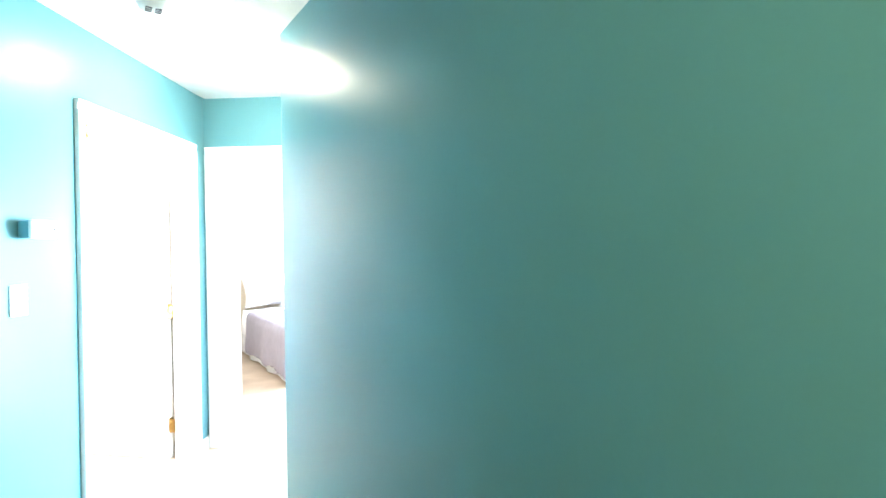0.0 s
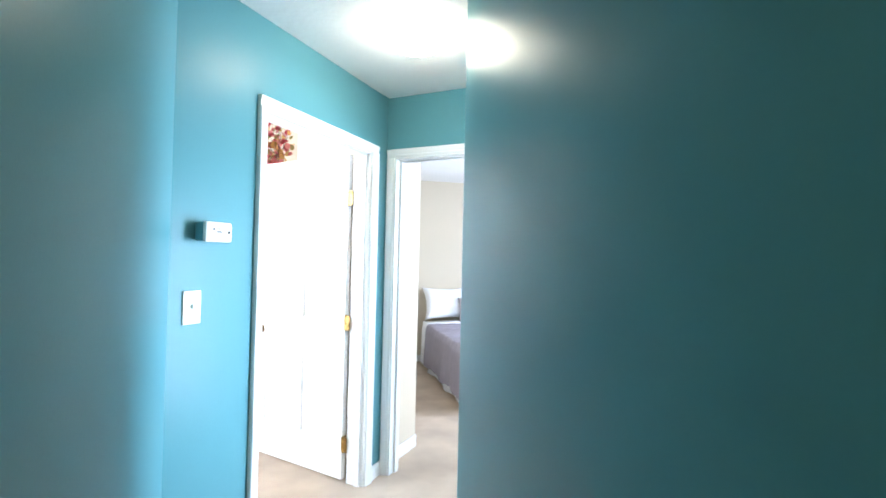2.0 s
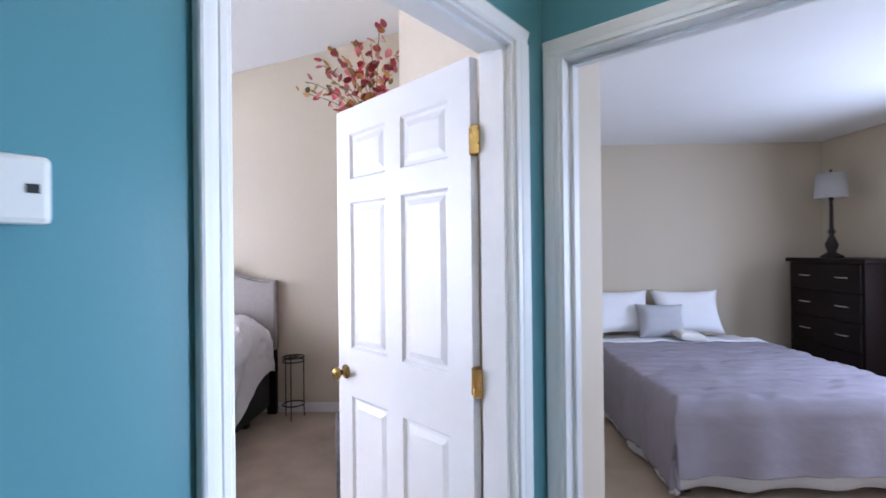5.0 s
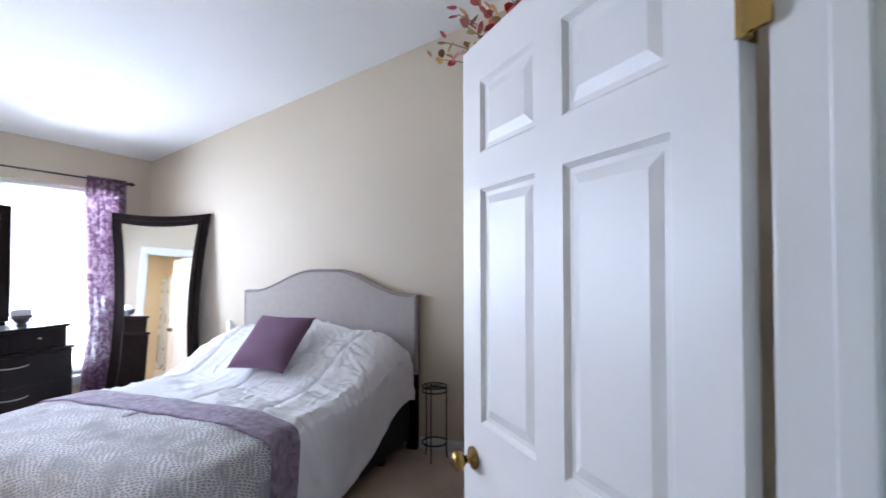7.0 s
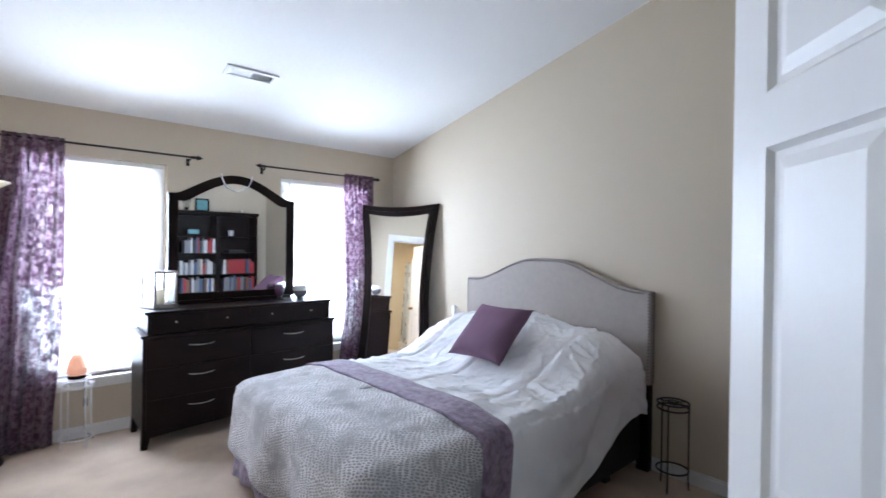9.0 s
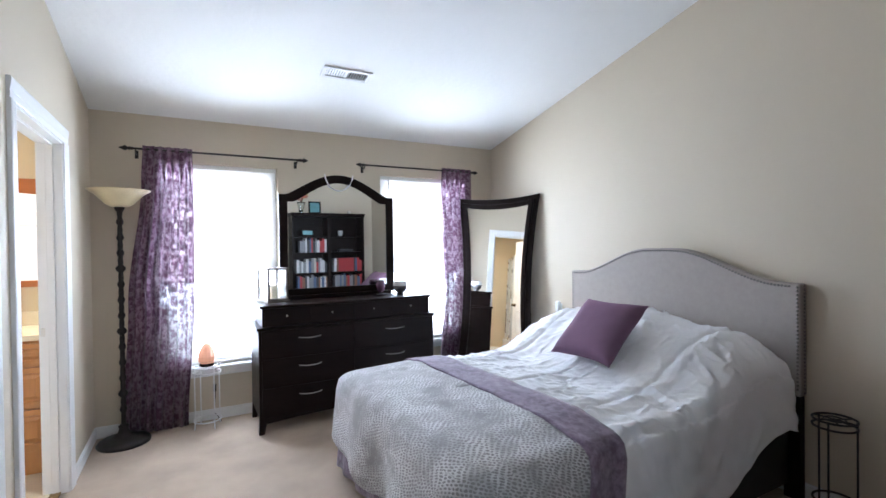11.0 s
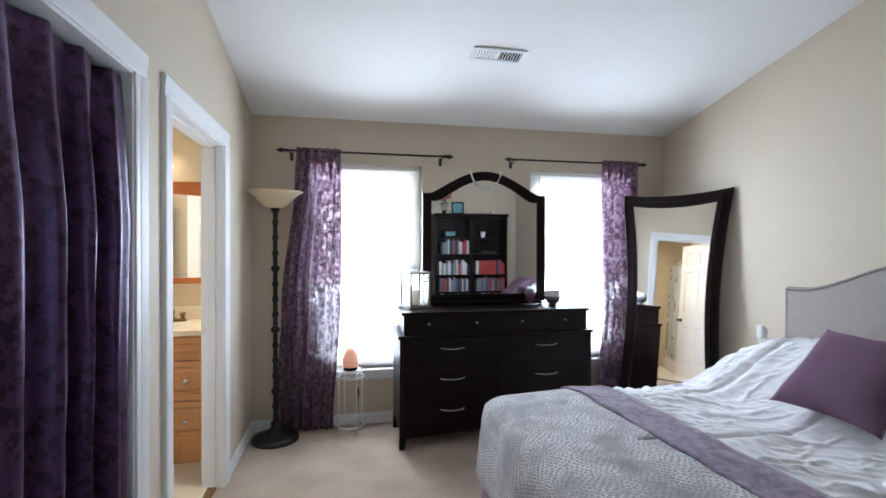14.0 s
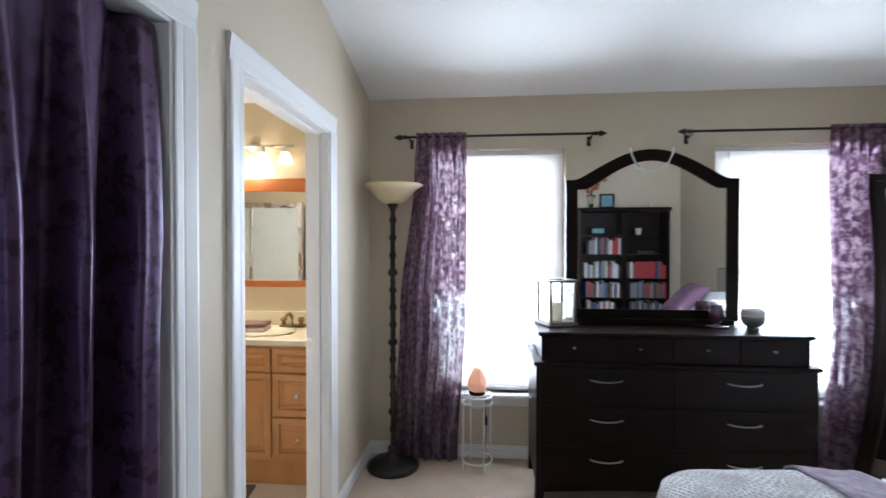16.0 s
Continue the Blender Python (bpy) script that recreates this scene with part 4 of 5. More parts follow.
mir = thing("dresser_mirror", pose(-3.545, 4.325, 0.956, 0, 0, 90), "arched mirror in espresso frame standing on the dresser", "mirror")
outer = [(-0.505, 0.02), (0.505, 0.02)] + arch(0.505, 0.875, 1.055, 0.06)
inner = [(-0.435, 0.085), (0.435, 0.085)] + arch(0.435, 0.815, 0.985, 0.05)
bm = bmesh.new()
ring_prism(bm, outer, inner, -0.022, 0.012)
part("frame", bm, ESPRESSO, mir, bevel=0.004)
bm = bmesh.new()
plate(bm, [(-0.44, 0.08), (0.44, 0.08)] + arch(0.44, 0.82, 0.99, 0.05), -0.012, -0.006)
part("glass", bm, MIRROR, mir, "clear silvered mirror glass")
bm = bmesh.new()
box(bm, -0.47, 0.47, -0.045, 0.03, 0.0, 0.03)
part("base", bm, ESPRESSO, mir, bevel=0.004)
GAUZE = mat("white_gauze", (0.75, 0.75, 0.77), 0.8, var=0.05, bump=0.2)
sw = thing("hanging_ribbon", pose(-3.545, 4.325, 0.956, 0, 0, 90), "thin white ribbon looped over the mirror's arch", "ribbon")
for sx in (-1, 1):
    bm = bmesh.new()
    tube(bm, [(sx * 0.125, -0.026, 1.06), (sx * 0.118, -0.028, 1.02), (sx * 0.095, -0.027, 0.97), (sx * 0.07, -0.024, 0.945)], 0.006, 6)
    part("strap", bm, GAUZE, sw)
bm = bmesh.new()
tube(bm, [(0.07 - 0.14 * k / 8, -0.024, 0.945 - 0.025 * math.sin(math.pi * k / 8)) for k in range(9)], 0.004, 6)
part("swag", bm, GAUZE, sw)


def pinched(hw_top, hw_mid, z0, z1, dip, n=16):
    out = []
    for k in range(n):
        u = -1 + 2 * k / n
        out.append((hw_top * u, z0 + dip * (1 - u * u)))
    for k in range(n):
        u = k / n
        out.append((hw_mid + (hw_top - hw_mid) * (2 * u - 1) ** 2, z0 + (z1 - z0) * u))
    for k in range(n):
        u = 1 - 2 * k / n
        out.append((hw_top * u, z1 - dip * (1 - u * u)))
    for k in range(n):
        u = 1 - k / n
        out.append((-(hw_mid + (hw_top - hw_mid) * (2 * u - 1) ** 2), z0 + (z1 - z0) * u))
    return out


fm = thing("floor_mirror", pose(-3.215, 5.715, 0.0, -4.5, 0, 31.0), "tall dark wood mirror with inward-curved frame leaning in the corner", "mirror")
bm = bmesh.new()
o1, i1 = pinched(0.43, 0.352, 0.0, 1.87, 0.035), pinched(0.325, 0.262, 0.11, 1.765, 0.03)
mid = [((a[0] + b[0]) / 2, (a[1] + b[1]) / 2) for a, b in zip(o1, i1)]
ring_prism(bm, o1, mid, -0.012, 0.02)
ring_prism(bm, mid, i1, -0.028, 0.02)
part("frame", bm, ESPRESSO, fm, "wide dark espresso frame", bevel=0.006)
bm = bmesh.new()
plate(bm, pinched(0.335, 0.27, 0.10, 1.775, 0.03), -0.016, -0.008)
part("glass", bm, MIRROR, fm, "clear silvered mirror glass")
bm = bmesh.new()
plate(bm, pinched(0.36, 0.3, 0.05, 1.82, 0.03), 0.005, 0.018)
part("backing", bm, DARK, fm)

# ---------------- curtains and rods ----------------
def rod(y0, y1, holds):
    r = thing("curtain_rod", pose(-3.65, 0, 2.14), "thin dark bronze curtain rod with spear finials", "curtain rod", "window curtain rods")
    bm = bmesh.new()
    tube(bm, ((0, y0 + 0.08, 0), (0, y1 - 0.08, 0)), 0.008, 10)
    part("rod", bm, DARK, r)
    for y, s in ((y0 + 0.08, -1), (y1 - 0.08, 1)):
        bm = bmesh.new()
        lathe(bm, ((0.008, 0), (0.013, 0.006), (0.009, 0.014), (0.016, 0.024), (0.007, 0.034), (0.020, 0.048), (0.013, 0.066), (0.002, 0.09)), 12, Matrix.Translation((0, y, 0)) @ pose(0, 0, 0, -90 * s))
        part("finial", bm, DARK, r)
    for y in holds:
        bm = bmesh.new()
        tube(bm, ((-0.094, y, -0.03), (-0.06, y, -0.03), (-0.02, y, -0.022), (0, y, -0.010)), 0.005, 6)
        box(bm, -0.095, -0.090, y - 0.012, y + 0.012, -0.06, 0.0)
        part("bracket", bm, DARK, r)


rod(2.736, 4.084, (2.83, 4.0))
rod(4.533, 5.836, (4.61, 5.76))


def curtain(name, x, runs, z0, z1, folds, depth, material, label, axis="y", rod_z=None, seed=0.0, group="", thick=0.003):
    """Gathered panel. runs: (z fraction from the top, start, end) of its width."""
    def ends(v):
        for (va, a0, a1), (vb, b0, b1) in zip(runs, runs[1:]):
            if v <= vb:
                k = (v - va) / (vb - va)
                k = k * k * (3 - 2 * k)
                return a0 + (b0 - a0) * k, a1 + (b1 - a1) * k
        return runs[-1][1:]

    def f(u, v):
        a, b = ends(v)
        ph = u * folds * 2 * math.pi + 0.9 * math.sin(v * 2.2 + seed) + 1.6 * noise.noise((u * folds * 0.45, v * 1.2, seed))
        amp = depth * (0.35 + 0.65 * min(1, v * 4)) * (0.7 + 0.5 * noise.noise((u * 4, 1.3, seed)))
        off = amp * math.sin(ph) + 0.3 * amp * math.sin(2.3 * ph + 1)
        w = a + (b - a) * (u + 0.012 * math.sin(ph * 1.0))
        z = z1 + (z0 - z1) * v + 0.008 * math.sin(ph) * v
        return (x + off, w, z) if axis == "y" else (w, x + off, z)
    c = thing(name, I4, label, "curtain", group)
    bm = bmesh.new()
    grid(bm, f, int(folds * 14), 46)
    solid(part("panel", bm, material, c), thick)
    return c


curtain("window_curtain", -3.648, ((0, 2.872, 3.20), (0.12, 2.86, 3.205), (0.55, 2.765, 3.20), (1, 2.715, 3.145)), 0.015, 2.165, 6, 0.038, SHEER,
        "mauve burnout sheer curtain gathered at the window's side", seed=1.0, group="window curtains")
curtain("window_curtain", -3.648, ((0, 5.42, 5.765), (0.12, 5.41, 5.77), (0.6, 5.44, 5.80), (1, 5.36, 5.80)), 0.015, 2.165, 6, 0.036, SHEER,
        "mauve burnout sheer curtain gathered at the window's side", seed=4.0, group="window curtains")
curtain("closet_curtain", CLOSET_Y - 0.046, ((0, -1.704, -0.27), (0.1, -1.703, -0.27), (1, -1.702, -0.27)), 0.02, 1.985, 8, 0.088, VELVET,
        "dark plum velvet curtain with floral sheen across the closet", axis="x", seed=2.0, thick=0.004)
cr = thing("closet_rod", pose(0, CLOSET_Y - 0.092, 1.945), "plain white closet curtain rod", "curtain rod")
bm = bmesh.new()
tube(bm, ((CX0 + 0.012, 0, 0.03), (CX1 - 0.012, 0, 0.03)), 0.009, 10)
part("rod", bm, WHITE, cr)

# ---------------- floor lamp, plant stands, salt lamp ----------------
CREAM = mat("cream_alabaster_glass", (0.78, 0.66, 0.42), 0.3, var=0.12, scale=10)
lamp = thing("floor_lamp", pose(-3.555, 2.735, 0), "dark turned floor lamp with cream glass bowl shade", "floor lamp")
bm = bmesh.new()
lathe(bm, ((0.165, 0), (0.168, 0.012), (0.155, 0.03), (0.12, 0.042), (0.075, 0.052), (0.04, 0.075), (0.028, 0.11), (0.035, 0.125), (0.02, 0.14)), 32)
part("base", bm, DARK, lamp)
bm = bmesh.new()
prof = [(0.017, 0.13)]
for k in range(13):
    z = 0.22 + k * 0.112
    s = 1.35 if k % 4 == 1 else 1.0
    prof += [(0.014, z), (0.021 * s, z + 0.014), (0.024 * s, z + 0.026), (0.020 * s, z + 0.040), (0.015, z + 0.052), (0.017, z + 0.082)]
prof += [(0.016, 1.66), (0.026, 1.672), (0.033, 1.69), (0.03, 1.70)]
lathe(bm, prof, 14)
part("pole", bm, DARK, lamp)
bm = bmesh.new()
lathe(bm, ((0.03, 1.695), (0.055, 1.698), (0.085, 1.715), (0.115, 1.748), (0.150, 1.785), (0.192, 1.812), (0.194, 1.817), (0.188, 1.817), (0.146, 1.79), (0.110, 1.755), (0.08, 1.724), (0.03, 1.706)), 36, cap=False)
part("shade", bm, CREAM, lamp, "cream marbled glass bowl shade")

WIRE_WHITE = mat("white_enamelled_wire", (0.75, 0.75, 0.76), 0.4, var=0.04)


def wire_stand(name, at, h, r, material, label, rings, legs=4, scroll=True):
    s = thing(name, pose(*at), label, "plant stand")
    for z in rings:
        bm = bmesh.new()
        tube(bm, circle(r, z), 0.0055, 8, True)
        part("ring", bm, material, s)
    for k in range(legs):
        a = 2 * math.pi * (k + 0.3) / legs
        bm = bmesh.new()
        tube(bm, ((r * math.cos(a), r * math.sin(a), h), (r * math.cos(a), r * math.sin(a), 0.05), (r * 1.05 * math.cos(a), r * 1.05 * math.sin(a), 0.0)), 0.0048, 8)
        part("leg", bm, material, s)
    bm = bmesh.new()
    for k in range(3):
        a = math.pi * k / 3
        tube(bm, ((-r * math.cos(a), -r * math.sin(a), h), (r * math.cos(a), r * math.sin(a), h)), 0.0035, 6)
    tube(bm, circle(r * 0.5, h), 0.0035, 6, True)
    part("top_grille", bm, material, s)
    if scroll:
        for k in range(6):
            a = 2 * math.pi * k / 6
            bm = bmesh.new()
            tube(bm, [((r) * math.cos(a + 0.5 * math.sin(t)), (r) * math.sin(a + 0.5 * math.sin(t)), h - 0.03 - 0.025 * math.cos(t) + 0.0) for t in [math.pi * j / 6 - math.pi / 2 for j in range(7)]], 0.003, 6)
            part("scroll", bm, material, s)
    return s


wire_stand("plant_stand", (-3.60, 3.275, 0), 0.468, 0.098, WIRE_WHITE, "round white wire plant stand beneath the window", (0.468, 0.425, 0.055))
wire_stand("plant_stand", (-0.60, 5.93, 0), 0.518, 0.088, DARK, "small round dark wire stand beside the bed", (0.518, 0.485, 0.12), 3, False)
salt = thing("salt_lamp", pose(-3.60, 3.275, 0.474), "small glowing pink salt lamp on a dark base", "lamp")
SALT = glow("pink_salt_crystal", (0.85, 0.42, 0.27), 0.35)
bm = bmesh.new()
rings = lathe(bm, ((0.048, 0.02), (0.060, 0.045), (0.062, 0.075), (0.052, 0.11), (0.040, 0.14), (0.026, 0.165), (0.008, 0.175)), 14)
for v in bm.verts:
    k = 1 + 0.16 * noise.noise(v.co * 22)
    v.co.x *= k
    v.co.y *= k
for fc in bm.faces:
    fc.smooth = False
part("crystal", bm, SALT, salt, "rough pink salt crystal")
bm = bmesh.new()
lathe(bm, ((0.050, 0), (0.052, 0.004), (0.052, 0.020), (0.048, 0.023)), 20)
part("base", bm, ESPRESSO, salt)
bm = bmesh.new()
tube(bm, [(-0.05, 0.03, 0.01), (-0.09, 0.05, -0.05), (-0.10, 0.055, -0.18), (-0.10, 0.06, -0.27), (-0.09, 0.05, -0.40), (-0.05, 0.10, -0.468)], 0.0032, 6)
box(bm, -0.112, -0.088, 0.045, 0.068, -0.235, -0.18)
part("cord", bm, BLACK, salt, "black cord with inline switch")

# things on the dresser
TOPZ = 0.957
PEWTER = mat("aged_pewter", (0.20, 0.175, 0.15), 0.5, metal=0.6, var=0.25, scale=25)
lan = thing("candle_lantern", pose(-3.45, 3.752, TOPZ, 0, 0, 20), "pewter framed glass lantern holding a cream pillar candle", "lantern")
bm = bmesh.new()
box(bm, -0.098, 0.098, -0.098, 0.098, 0, 0.014)
box(bm, -0.088, 0.088, -0.088, 0.088, 0.014, 0.024)
part("base", bm, PEWTER, lan, bevel=0.003)
for sx in (-1, 1):
    for sy in (-1, 1):
        bm = bmesh.new()
        box(bm, sx * 0.078 - 0.008, sx * 0.078 + 0.008, sy * 0.078 - 0.008, sy * 0.078 + 0.008, 0.024, 0.255)
        part("post", bm, PEWTER, lan, bevel=0.002)
bm = bmesh.new()
for a, b, c, d in ((-0.094, 0.094, -0.094, -0.068), (-0.094, 0.094, 0.068, 0.094), (-0.094, -0.068, -0.068, 0.068), (0.068, 0.094, -0.068, 0.068)):
    box(bm, a, b, c, d, 0.255, 0.270)
part("top_frame", bm, PEWTER, lan, bevel=0.002)
for k in range(4):
    bm = bmesh.new()
    box(bm, -0.07, 0.07, -0.079, -0.077, 0.026, 0.254, pose(0, 0, 0, 0, 0, 90 * k))
    part("pane", bm, GLASS, lan).visible_shadow = False
WAX = mat("cream_candle_wax", (0.80, 0.70, 0.50), 0.5, var=0.05)
bm = bmesh.new()
lathe(bm, ((0.034, 0), (0.036, 0.004), (0.036, 0.104), (0.031, 0.108), (0.027, 0.100), (0.004, 0.098), (0.003, 0.115)), 24)
cd = mesh("pillar_candle", bm, WAX)
cd.matrix_world = pose(-3.45, 3.752, TOPZ + 0.0245)
tagged(cd, "cream pillar candle inside the glass lantern", "candle")
SMOKE = mat("smoky_grey_glass", (0.12, 0.115, 0.12), 0.12, var=0.1, spec=0.7)
FROST = mat("frosted_pale_glass", (0.62, 0.60, 0.60), 0.35, var=0.05)
bowl = thing("votive_holder", pose(-3.35, 4.815, TOPZ), "round two-tone glass votive holder, dark below, pale above", "candle holder")
bm = bmesh.new()
lathe(bm, ((0.030, 0), (0.034, 0.006), (0.024, 0.016), (0.045, 0.032), (0.060, 0.056), (0.0625, 0.078)), 28)
part("bowl", bm, SMOKE, bowl)
bm = bmesh.new()
lathe(bm, ((0.0625, 0.0785), (0.060, 0.10), (0.054, 0.118), (0.050, 0.118), (0.055, 0.10), (0.056, 0.084)), 28, cap=False)
part("rim", bm, FROST, bowl, "pale frosted glass rim")
PLUMGLASS = mat("plum_glass", (0.10, 0.04, 0.08), 0.08, var=0.2, spec=0.8)
vs_ = thing("wine_glass_candle", pose(-3.44, 4.665, TOPZ), "small plum glass goblet on a dark saucer", "goblet")
bm = bmesh.new()
lathe(bm, ((0.055, 0), (0.062, 0.008), (0.060, 0.012), (0.03, 0.012), (0.012, 0.02)), 24)
part("saucer", bm, SMOKE, vs_)
bm = bmesh.new()
lathe(bm, ((0.012, 0.02), (0.030, 0.035), (0.042, 0.065), (0.041, 0.095), (0.033, 0.125), (0.030, 0.125), (0.038, 0.095), (0.038, 0.068), (0.02, 0.04)), 24, cap=False)
part("bowl", bm, PLUMGLASS, vs_)

# ---------------- ceiling vent ----------------
tilt = math.degrees(math.atan(SLOPE))
vm = Matrix.Translation((-2.795, 4.185, ceil_z(-2.795))) @ pose(0, 0, 0, 0, -tilt, 0)
vent = thing("ceiling_vent", vm, "white louvred air register on the sloped ceiling", "air vent")
bm = bmesh.new()
for a, b, c, d in ((-0.065, 0.065, -0.175, -0.15), (-0.065, 0.065, 0.15, 0.175), (-0.065, -0.042, -0.15, 0.15), (0.042, 0.065, -0.15, 0.15), (-0.042, 0.042, -0.004, 0.004)):
    box(bm, a, b, c, d, -0.012, -0.001)
part("frame", bm, WHITE, vent, bevel=0.002)
bm = bmesh.new()
box(bm, -0.042, 0.042, -0.15, 0.15, -0.003, -0.001)
part("backing", bm, DARK, vent)
for sgn, y0 in ((-1, -0.15), (1, 0.004)):
    for k in range(8):
        bm = bmesh.new()
        yy = y0 + 0.009 + k * 0.0183
        box(bm, -0.042, 0.042, -0.007, 0.007, -0.0006, 0.0006, Matrix.Translation((0, yy, -0.007)) @ pose(0, 0, 0, sgn * 42))
        part("slat", bm, WHITE, vent)

# wall plate with night light beside the bed
np_ = thing("night_light", pose(-2.69, HEAD_Y, 0.80), "white plug-in night light on an outlet plate", "night light")
bm = bmesh.new()
box(bm, -0.035, 0.035, -0.006, 0, -0.058, 0.058)
part("outlet_plate", bm, PLASTIC, np_, bevel=0.002)
bm = bmesh.new()
box(bm, -0.022, 0.022, -0.034, -0.006, -0.015, 0.075)
part("light_body", bm, PLASTIC, np_, bevel=0.006)


# ---------------- bookcase ----------------
bc = thing("bookcase", pose(0.324, 5.22, 0, 0, 0, -90), "dark wood bookcase with two bays of books", "bookcase")
BHW, BF, BB = 0.60, -0.165, 0.165
for sx in (-1, 1):
    bm = bmesh.new()
    box(bm, sx * (BHW - 0.015) - 0.015, sx * (BHW - 0.015) + 0.015, BF, BB, 0, 1.88)
    part("side_panel", bm, ESPRESSO, bc, bevel=0.003)
bm = bmesh.new()
box(bm, -0.03, 0.03, BF + 0.004, BB - 0.01, 0.08, 1.86)
part("divider", bm, ESPRESSO, bc, bevel=0.003)
bm = bmesh.new()
box(bm, -BHW + 0.03, BHW - 0.03, BB - 0.012, BB - 0.002, 0.06, 1.88)
part("back_panel", bm, ESPRESSO, bc)
bm = bmesh.new()
box(bm, -BHW - 0.012, BHW + 0.012, BF - 0.012, BB, 1.88, 1.905)
box(bm, -BHW - 0.02, BHW + 0.02, BF - 0.02, BB, 1.905, 1.935)
part("cornice", bm, ESPRESSO, bc, bevel=0.006)
bm = bmesh.new()
box(bm, -BHW + 0.03, BHW - 0.03, BF + 0.02, BF + 0.04, 0, 0.08)
part("plinth", bm, ESPRESSO, bc)
SHELVES = (0.08, 0.42, 0.69, 0.96, 1.29, 1.56)
for z in SHELVES:
    for sx in (-1, 1):
        bm = bmesh.new()
        box(bm, min(sx * 0.03, sx * (BHW - 0.03)), max(sx * 0.03, sx * (BHW - 0.03)), BF + 0.012, BB - 0.012, z - 0.02, z)
        part("shelf", bm, ESPRESSO, bc, bevel=0.002)
BOOKS = [mat("book_cover_" + n, c, 0.55, var=0.08, scale=20) for n, c in (
    ("red", (0.36, 0.025, 0.03)), ("cream", (0.46, 0.42, 0.36)), ("blue", (0.06, 0.10, 0.19)), ("white", (0.54, 0.54, 0.55)), ("grey", (0.20, 0.205, 0.22)),
    ("teal", (0.08, 0.19, 0.21)), ("brown", (0.20, 0.09, 0.05)), ("black", (0.03, 0.03, 0.035)), ("ochre", (0.34, 0.24, 0.11)))]
PAPER = mat("book_pages", (0.70, 0.66, 0.56), 0.9, var=0.06, scale=60)
WORDS = ("red", "cream", "blue", "white", "grey", "teal", "brown", "black", "ochre")
rnd = random.Random(5)


def book(x, z, w, h, d, col):
    """A standing book: cover wrapped round a page block; spine to the room."""
    b = thing("book", bc.matrix_world @ pose(x, BF + 0.03, z), "upright " + WORDS[col] + " covered book on a shelf", "book", "books on the bookcase")
    bm = bmesh.new()
    box(bm, 0, w, 0, 0.004, 0, h)
    box(bm, 0, 0.003, 0.004, d, 0, h)
    box(bm, w - 0.003, w, 0.004, d, 0, h)
    part("cover", bm, BOOKS[col], b)
    bm = bmesh.new()
    box(bm, 0.003, w - 0.003, 0.004, d - 0.005, 0.003, h - 0.004)
    part("pages", bm, PAPER, b)


# bays as the room sees them: local -x lies to the north
for z, bays in ((1.29, ((0.04, 0.50, None),)), (0.96, ((0.04, 0.55, None), (-0.56, -0.05, 0))), (0.69, ((0.04, 0.56, None), (-0.56, -0.05, None))), (0.42, ((0.10, 0.50, None), (-0.5, -0.08, None)))):
    for a, b, fav in bays:
        x = a
        while x < b - 0.05:
            w = rnd.uniform(0.018, 0.045)
            h = rnd.uniform(0.17, 0.235)
            col = rnd.choice((0, 1, 2, 3, 3, 4, 4, 2, 6, 7, 7, 3))
            if fav is not None and -0.42 < x < -0.16:
                col, h = 0, 0.225
            book(x, z, w, h, 0.15 + rnd.uniform(-0.01, 0.03), col)
            x += w + 0.0015
CERAMIC = mat("white_glazed_ceramic", (0.78, 0.77, 0.75), 0.25, var=0.03)
bm = bmesh.new()
lathe(bm, ((0.030, 0), (0.034, 0.004), (0.044, 0.085), (0.046, 0.09), (0.042, 0.09), (0.033, 0.012), (0.004, 0.010)), 24)
cp = mesh("cup", bm, CERAMIC)
cp.matrix_world = bc.matrix_world @ pose(-0.22, -0.04, 1.561)
tagged(cp, "small white ceramic cup on the bookcase shelf", "cup")


def photo_frame(m, w, h, colour, label):
    p = thing("picture_frame", m, label, "picture frame")
    o = [(-w / 2, 0), (w / 2, 0), (w / 2, h), (-w / 2, h)]
    k = 0.022
    i = [(-w / 2 + k, k), (w / 2 - k, k), (w / 2 - k, h - k), (-w / 2 + k, h - k)]
    bm = bmesh.new()
    ring_prism(bm, o, i, -0.008, 0.008)
    part("frame", bm, ESPRESSO, p, bevel=0.002)
    bm = bmesh.new()
    plate(bm, i, -0.002, 0.003)
    part("picture", bm, colour, p, "plain teal picture")
    bm = bmesh.new()
    box(bm, -0.02, 0.02, 0.008, 0.012, 0.0, h * 0.7)
    part("stand", bm, ESPRESSO, p)


TEALPIC = mat("teal_print", (0.12, 0.30, 0.33), 0.4, var=0.4, scale=14)
photo_frame(bc.matrix_world @ pose(0.20, -0.02, 1.936, -4), 0.20, 0.20, TEALPIC, "dark framed teal print standing on the bookcase")
photo_frame(bc.matrix_world @ pose(0.33, -0.06, 1.561, -4), 0.20, 0.11, TEALPIC, "small dark framed teal print on the shelf")
bm = bmesh.new()
box(bm, -0.12, 0.12, -0.09, 0.07, 0, 0.045)
kb = mesh("storage_box", bm, BOOKS[7], 0.006)
kb.matrix_world = bc.matrix_world @ pose(-0.30, -0.02, 1.291)
tagged(kb, "low black storage box lying on the shelf", "box")
bm = bmesh.new()
lathe(bm, ((0.028, 0), (0.030, 0.003), (0.030, 0.05), (0.026, 0.052)), 20)
tc = mesh("small_candle", bm, SATIN_STEEL)
tc.matrix_world = bc.matrix_world @ pose(-0.38, -0.02, 1.936)
tagged(tc, "small silver tin candle on top of bookcase", "candle")

